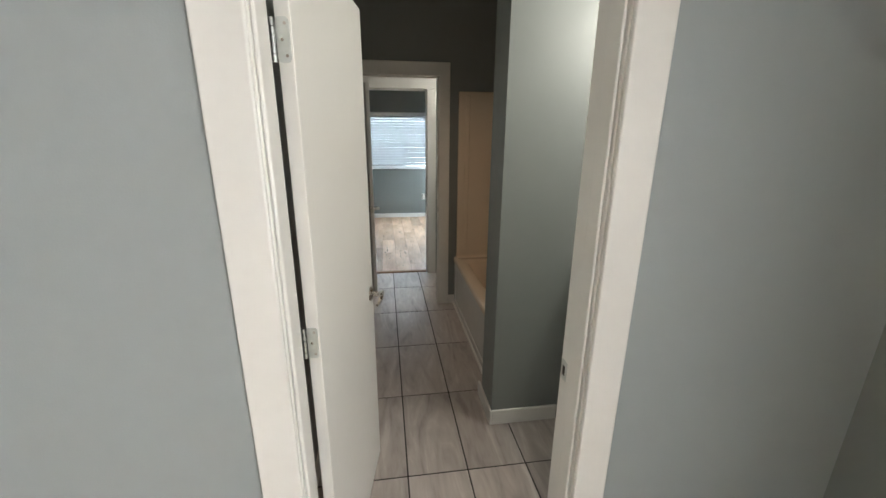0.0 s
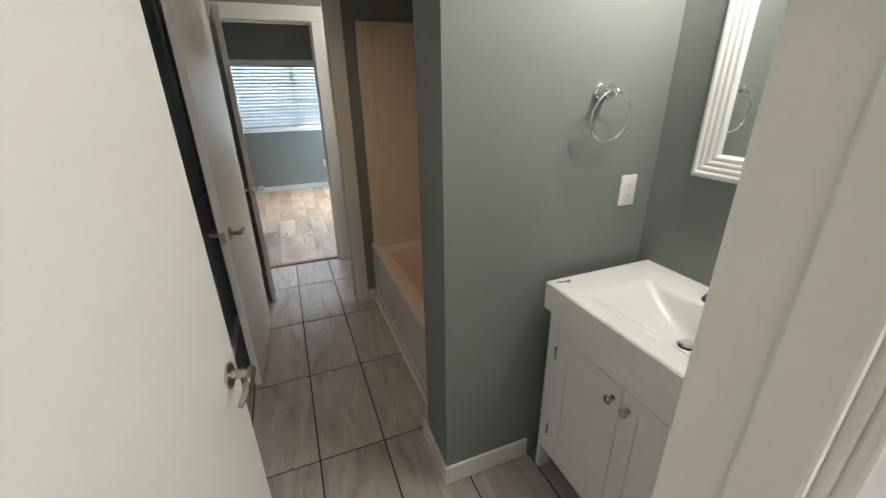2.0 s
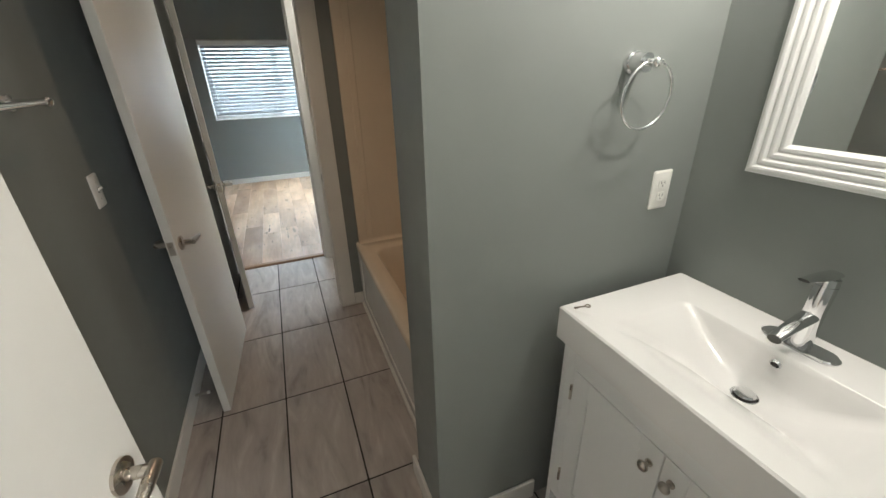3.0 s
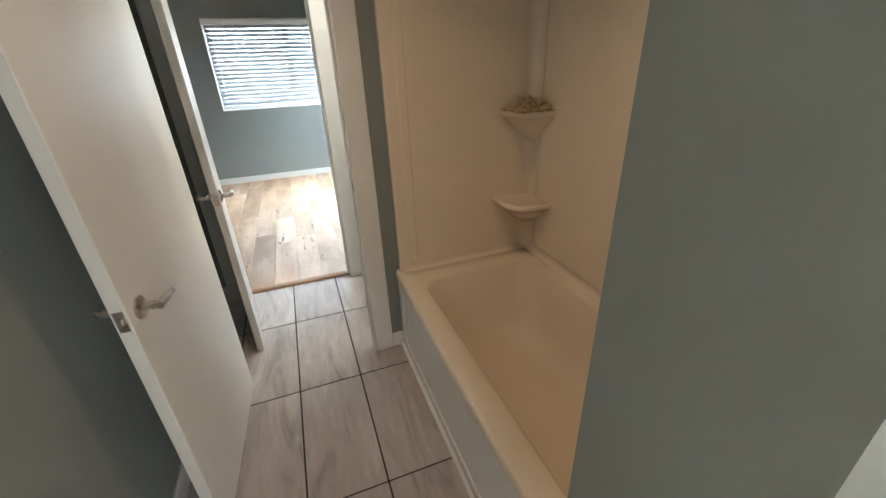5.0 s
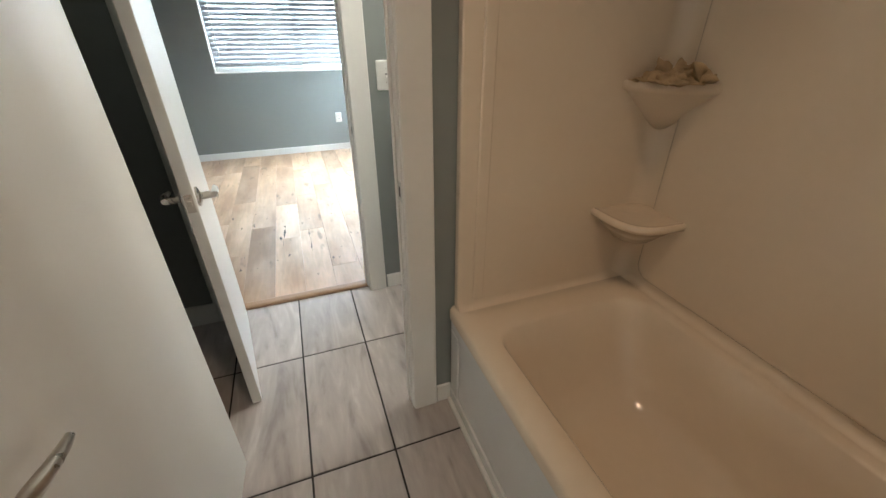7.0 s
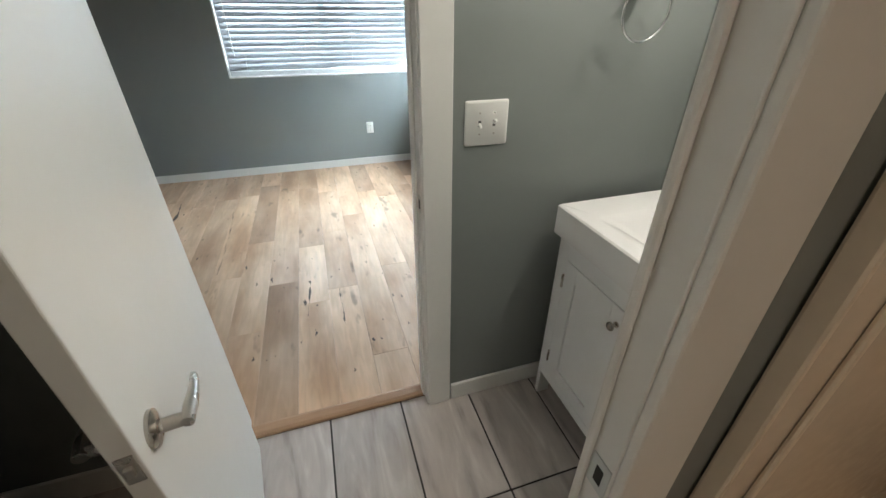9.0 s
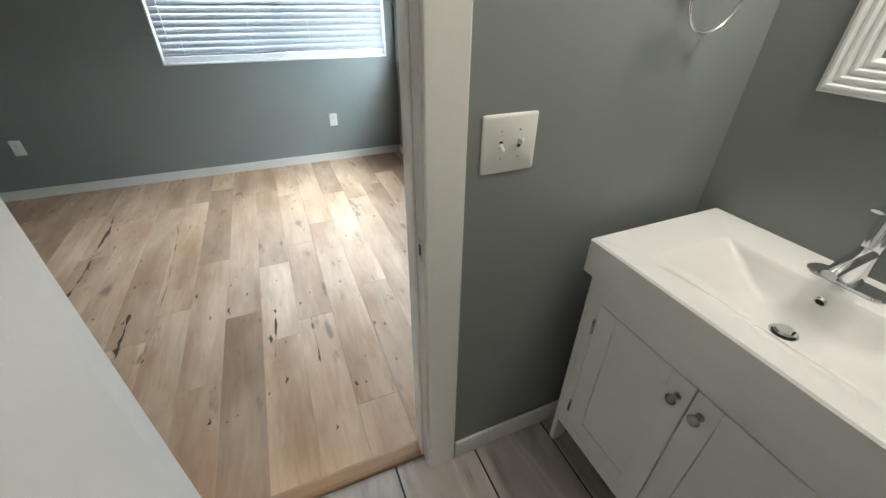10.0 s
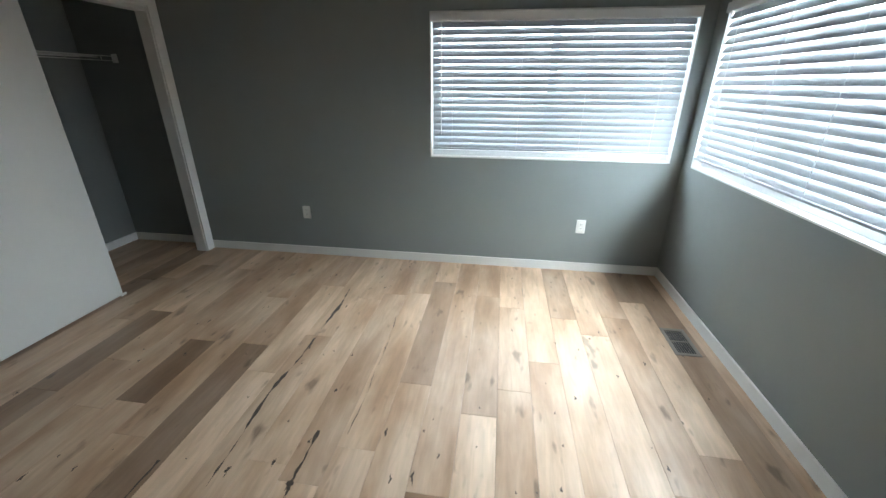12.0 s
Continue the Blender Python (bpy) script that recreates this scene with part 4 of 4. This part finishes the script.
# ---- floors ----
def tile_floor():
    base = tagged(boxes("floor_bath", [(-1.32, XR, 0.84, 4.46, -0.03, -0.0025)], GROUT), "greyish wood-look porcelain tiles with dark grout", "floor", kind="structure")
    px, py, ox, oy, g = 0.2975, 0.6115, 0.0865, 2.747, 0.0036
    cache = {}
    for i in range(-5, 6):
        for j in range(-4, 4):
            xa, xb = max(ox + i * px, -1.2), min(ox + (i + 1) * px, XR)
            ya, yb = max(oy + j * py, 0.84), min(oy + (j + 1) * py, 4.455)
            if xb - xa < 0.02 or yb - ya < 0.02:
                continue
            key = (round(xb - xa, 4), round(yb - ya, 4))
            if key not in cache:
                w, h = key[0] / 2 - g, key[1] / 2 - g
                bm = bmesh.new()
                loft(bm, [[(x, y, z) for x, y, _ in rounded(-w + d, w - d, -h + d, h - d, 0.002, 0, 1)] for d, z in ((0, -0.004), (0, -0.0012), (0.0012, 0.0))], False, True)
                data = bpy.data.meshes.new("tile")
                bm.to_mesh(data)
                bm.free()
                data.materials.append(TILE)
                cache[key] = data
            t = new("tile", cache[key])
            t.location = ((xa + xb) / 2, (ya + yb) / 2, random.uniform(-0.0004, 0.0004))
            t.parent = base


tile_floor()


def plank_floor():
    base = tagged(boxes("floor_bedroom", [(-3.60, XR, 4.505, 7.79, -0.03, 0.0015)], SUB), "pale knotty oak planks with mixed brown boards", "floor", kind="structure")
    w, ox = 0.1755, -0.039
    joints = {0: (5.267, 5.95, 7.12), 1: (5.37, 6.142, 6.98), 2: (4.75, 6.398), 3: (5.54, 6.89), -1: (5.52, 7.12), -2: (5.10, 6.118, 7.3), -3: (5.68, 7.09),
              -4: (5.49, 7.05), -5: (5.56, 6.95), -6: (5.10, 6.45), -8: (4.9, 6.31), -10: (5.778, 6.30), 6: (5.87, 7.19), 4: (5.1, 6.72), 5: (5.66, 6.95), 7: (5.3, 6.6)}
    TONES = [(-10, 5.78, 6.3, 0.03), (-8, 4.9, 6.31, 0.08), (-2, 6.1, 7.3, 0.32), (-1, 4.5, 5.5, 0.30), (-6, 4.5, 5.5, 0.15), (3, 6.8, 7.8, 0.38), (7, 4.5, 7.8, 0.22), (0, 5.95, 7.1, 0.45),
             (0, 5.3, 5.9, 0.95), (1, 5.4, 6.1, 0.62), (1, 6.2, 7.0, 0.7), (6, 5.8, 7.2, 0.95), (6, 7.1, 7.8, 0.25), (-13, 5.0, 7.0, 0.1), (-16, 4.5, 7.8, 0.2), (2, 6.3, 7.8, 0.9), (4, 5.0, 7.0, 0.9), (-11, 4.5, 7.8, 0.6), (-5, 4.5, 7.8, 0.8), (5, 5.6, 7.0, 0.55)]
    for i in range(-21, 9):
        xa, xb = max(ox + i * w, -3.60), min(ox + (i + 1) * w, XR)
        if xb - xa < 0.01:
            continue
        ys = [4.505]
        if i in joints:
            ys += list(joints[i])
        else:
            y = 4.505 + random.uniform(0.3, 1.3)
            while y < 7.5:
                ys.append(y)
                y += random.uniform(0.7, 1.5)
        ys.append(7.79)
        for ya, yb in zip(ys, ys[1:]):
            g = 0.0004
            hw, hh = (xb - xa) / 2 - g, (yb - ya) / 2 - g

            def fill(bm):
                for_d = ((0, 0.0), (0, 0.0112), (0.0008, 0.012))
                loft(bm, [[(-hw + d, -hh + d, z), (hw - d, -hh + d, z), (hw - d, hh - d, z), (-hw + d, hh - d, z)] for d, z in for_d], False, True)
            p = make("plank", fill, OAK, base)
            mid, tone = (ya + yb) / 2, random.uniform(0.48, 1.0)
            for c, lo, hi, v in TONES:
                if c == i and lo < mid < hi:
                    tone = v
            p.color = (tone, tone, tone, 1)
            p.location = ((xa + xb) / 2, (ya + yb) / 2, random.uniform(-0.0002, 0.0002))


plank_floor()


def knot_marks():
    """Dark filled knots and splits along the grain of the planks."""
    spots = [(-0.37, 5.79, 0.05), (-0.80, 5.558, 0.05), (-0.70, 5.69, 0.035), (-0.20, 5.586, 0.05), (-0.11, 5.70, 0.03), (0.975, 6.475, 0.04), (-0.68, 5.48, 0.10), (0.78, 6.756, 0.03),
             (-1.78, 5.35, 0.05), (0.535, 6.14, 0.035), (0.0, 5.27, 0.07), (-0.97, 5.50, 0.05), (0.42, 6.02, 0.025), (0.40, 5.62, 0.03), (0.16, 5.5, 0.03), (-0.55, 6.4, 0.03), (0.22, 6.7, 0.025), (0.62, 6.55, 0.025),
             (-1.4, 6.9, 0.03), (0.05, 5.0, 0.05), (0.33, 4.85, 0.05), (-0.25, 4.9, 0.05), (-1.24, 7.29, 0.04), (0.5, 5.2, 0.035)]
    bm = bmesh.new()
    z = 0.01245
    pick = random.Random(11)
    spots += [(pick.uniform(-2.4, 1.3), pick.uniform(4.65, 7.6), pick.choice((0.010, 0.014, 0.018, 0.024, 0.034))) for _ in range(120)]
    for x, y, ln in spots:
        n, ln, wd = 26, ln * 0.62, ln * 0.17
        c = bm.verts.new((x, y, z))
        ring = []
        for i in range(n):
            a = 2 * math.pi * i / n
            k = 0.35 + 1.3 * abs(noise.noise(Vector((x * 9 + math.cos(a) * 1.9, y * 9 + math.sin(a) * 1.9, 2.0))))
            ring.append(bm.verts.new((x + wd * k * math.cos(a) + 0.004 * math.sin(a * 2 + x * 40), y + ln * k * math.sin(a), z)))
        for i in range(n):
            bm.faces.new((c, ring[i], ring[(i + 1) % n]))

    def split(x0, y0, y1, wide, seed):
        """A ragged split that wanders along the grain, widening and closing."""
        m, prev = 90, None
        for i in range(m + 1):
            y = y0 + (y1 - y0) * i / m
            x = x0 + 0.035 * noise.noise(Vector((seed, y * 2.1, 0))) + 0.006 * noise.noise(Vector((seed, y * 16, 4)))
            wd = wide * max(0.04, abs(noise.noise(Vector((seed, y * 5.5, 7)))) * 1.5 + 0.5 * noise.noise(Vector((seed, y * 23, 1))))
            cur = (bm.verts.new((x - wd, y, z)), bm.verts.new((x + wd * 0.8, y, z)))
            if prev:
                bm.faces.new((prev[0], prev[1], cur[1], cur[0]))
            prev = cur
    split(-1.03, 5.42, 7.08, 0.016, 3.3)
    split(-0.68, 5.30, 5.75, 0.010, 8.1)
    split(0.02, 5.15, 5.50, 0.013, 5.2)
    split(0.20, 5.0, 5.36, 0.014, 1.7)
    split(-0.56, 5.75, 6.75, 0.003, 6.4)
    split(-1.30, 4.95, 5.5, 0.010, 9.5)
    data = bpy.data.meshes.new("knot_filler")
    bm.to_mesh(data)
    bm.free()
    data.materials.append(KNOT)
    ob = new("knot_filler", data)
    tagged(ob, "dark filled knots and splits in oak planks", kind="stuff")
    ob.parent = bpy.data.objects["floor_bedroom"]


knot_marks()
# Unseen floor, kept pale so that it brightens the lower walls.
tagged(boxes("floor_room", [(-2.9, XR, -4.5, 0.84, -0.03, -0.001)], material("pale_bounce_floor", (0.52, 0.40, 0.29), 0.45, bump=0.2, bump_scale=50, tint=0.15, tint_scale=5, stretch=(1, 0.15, 1))), "unseen floor of the first bedroom, pale to bounce light", "floor", kind="structure")
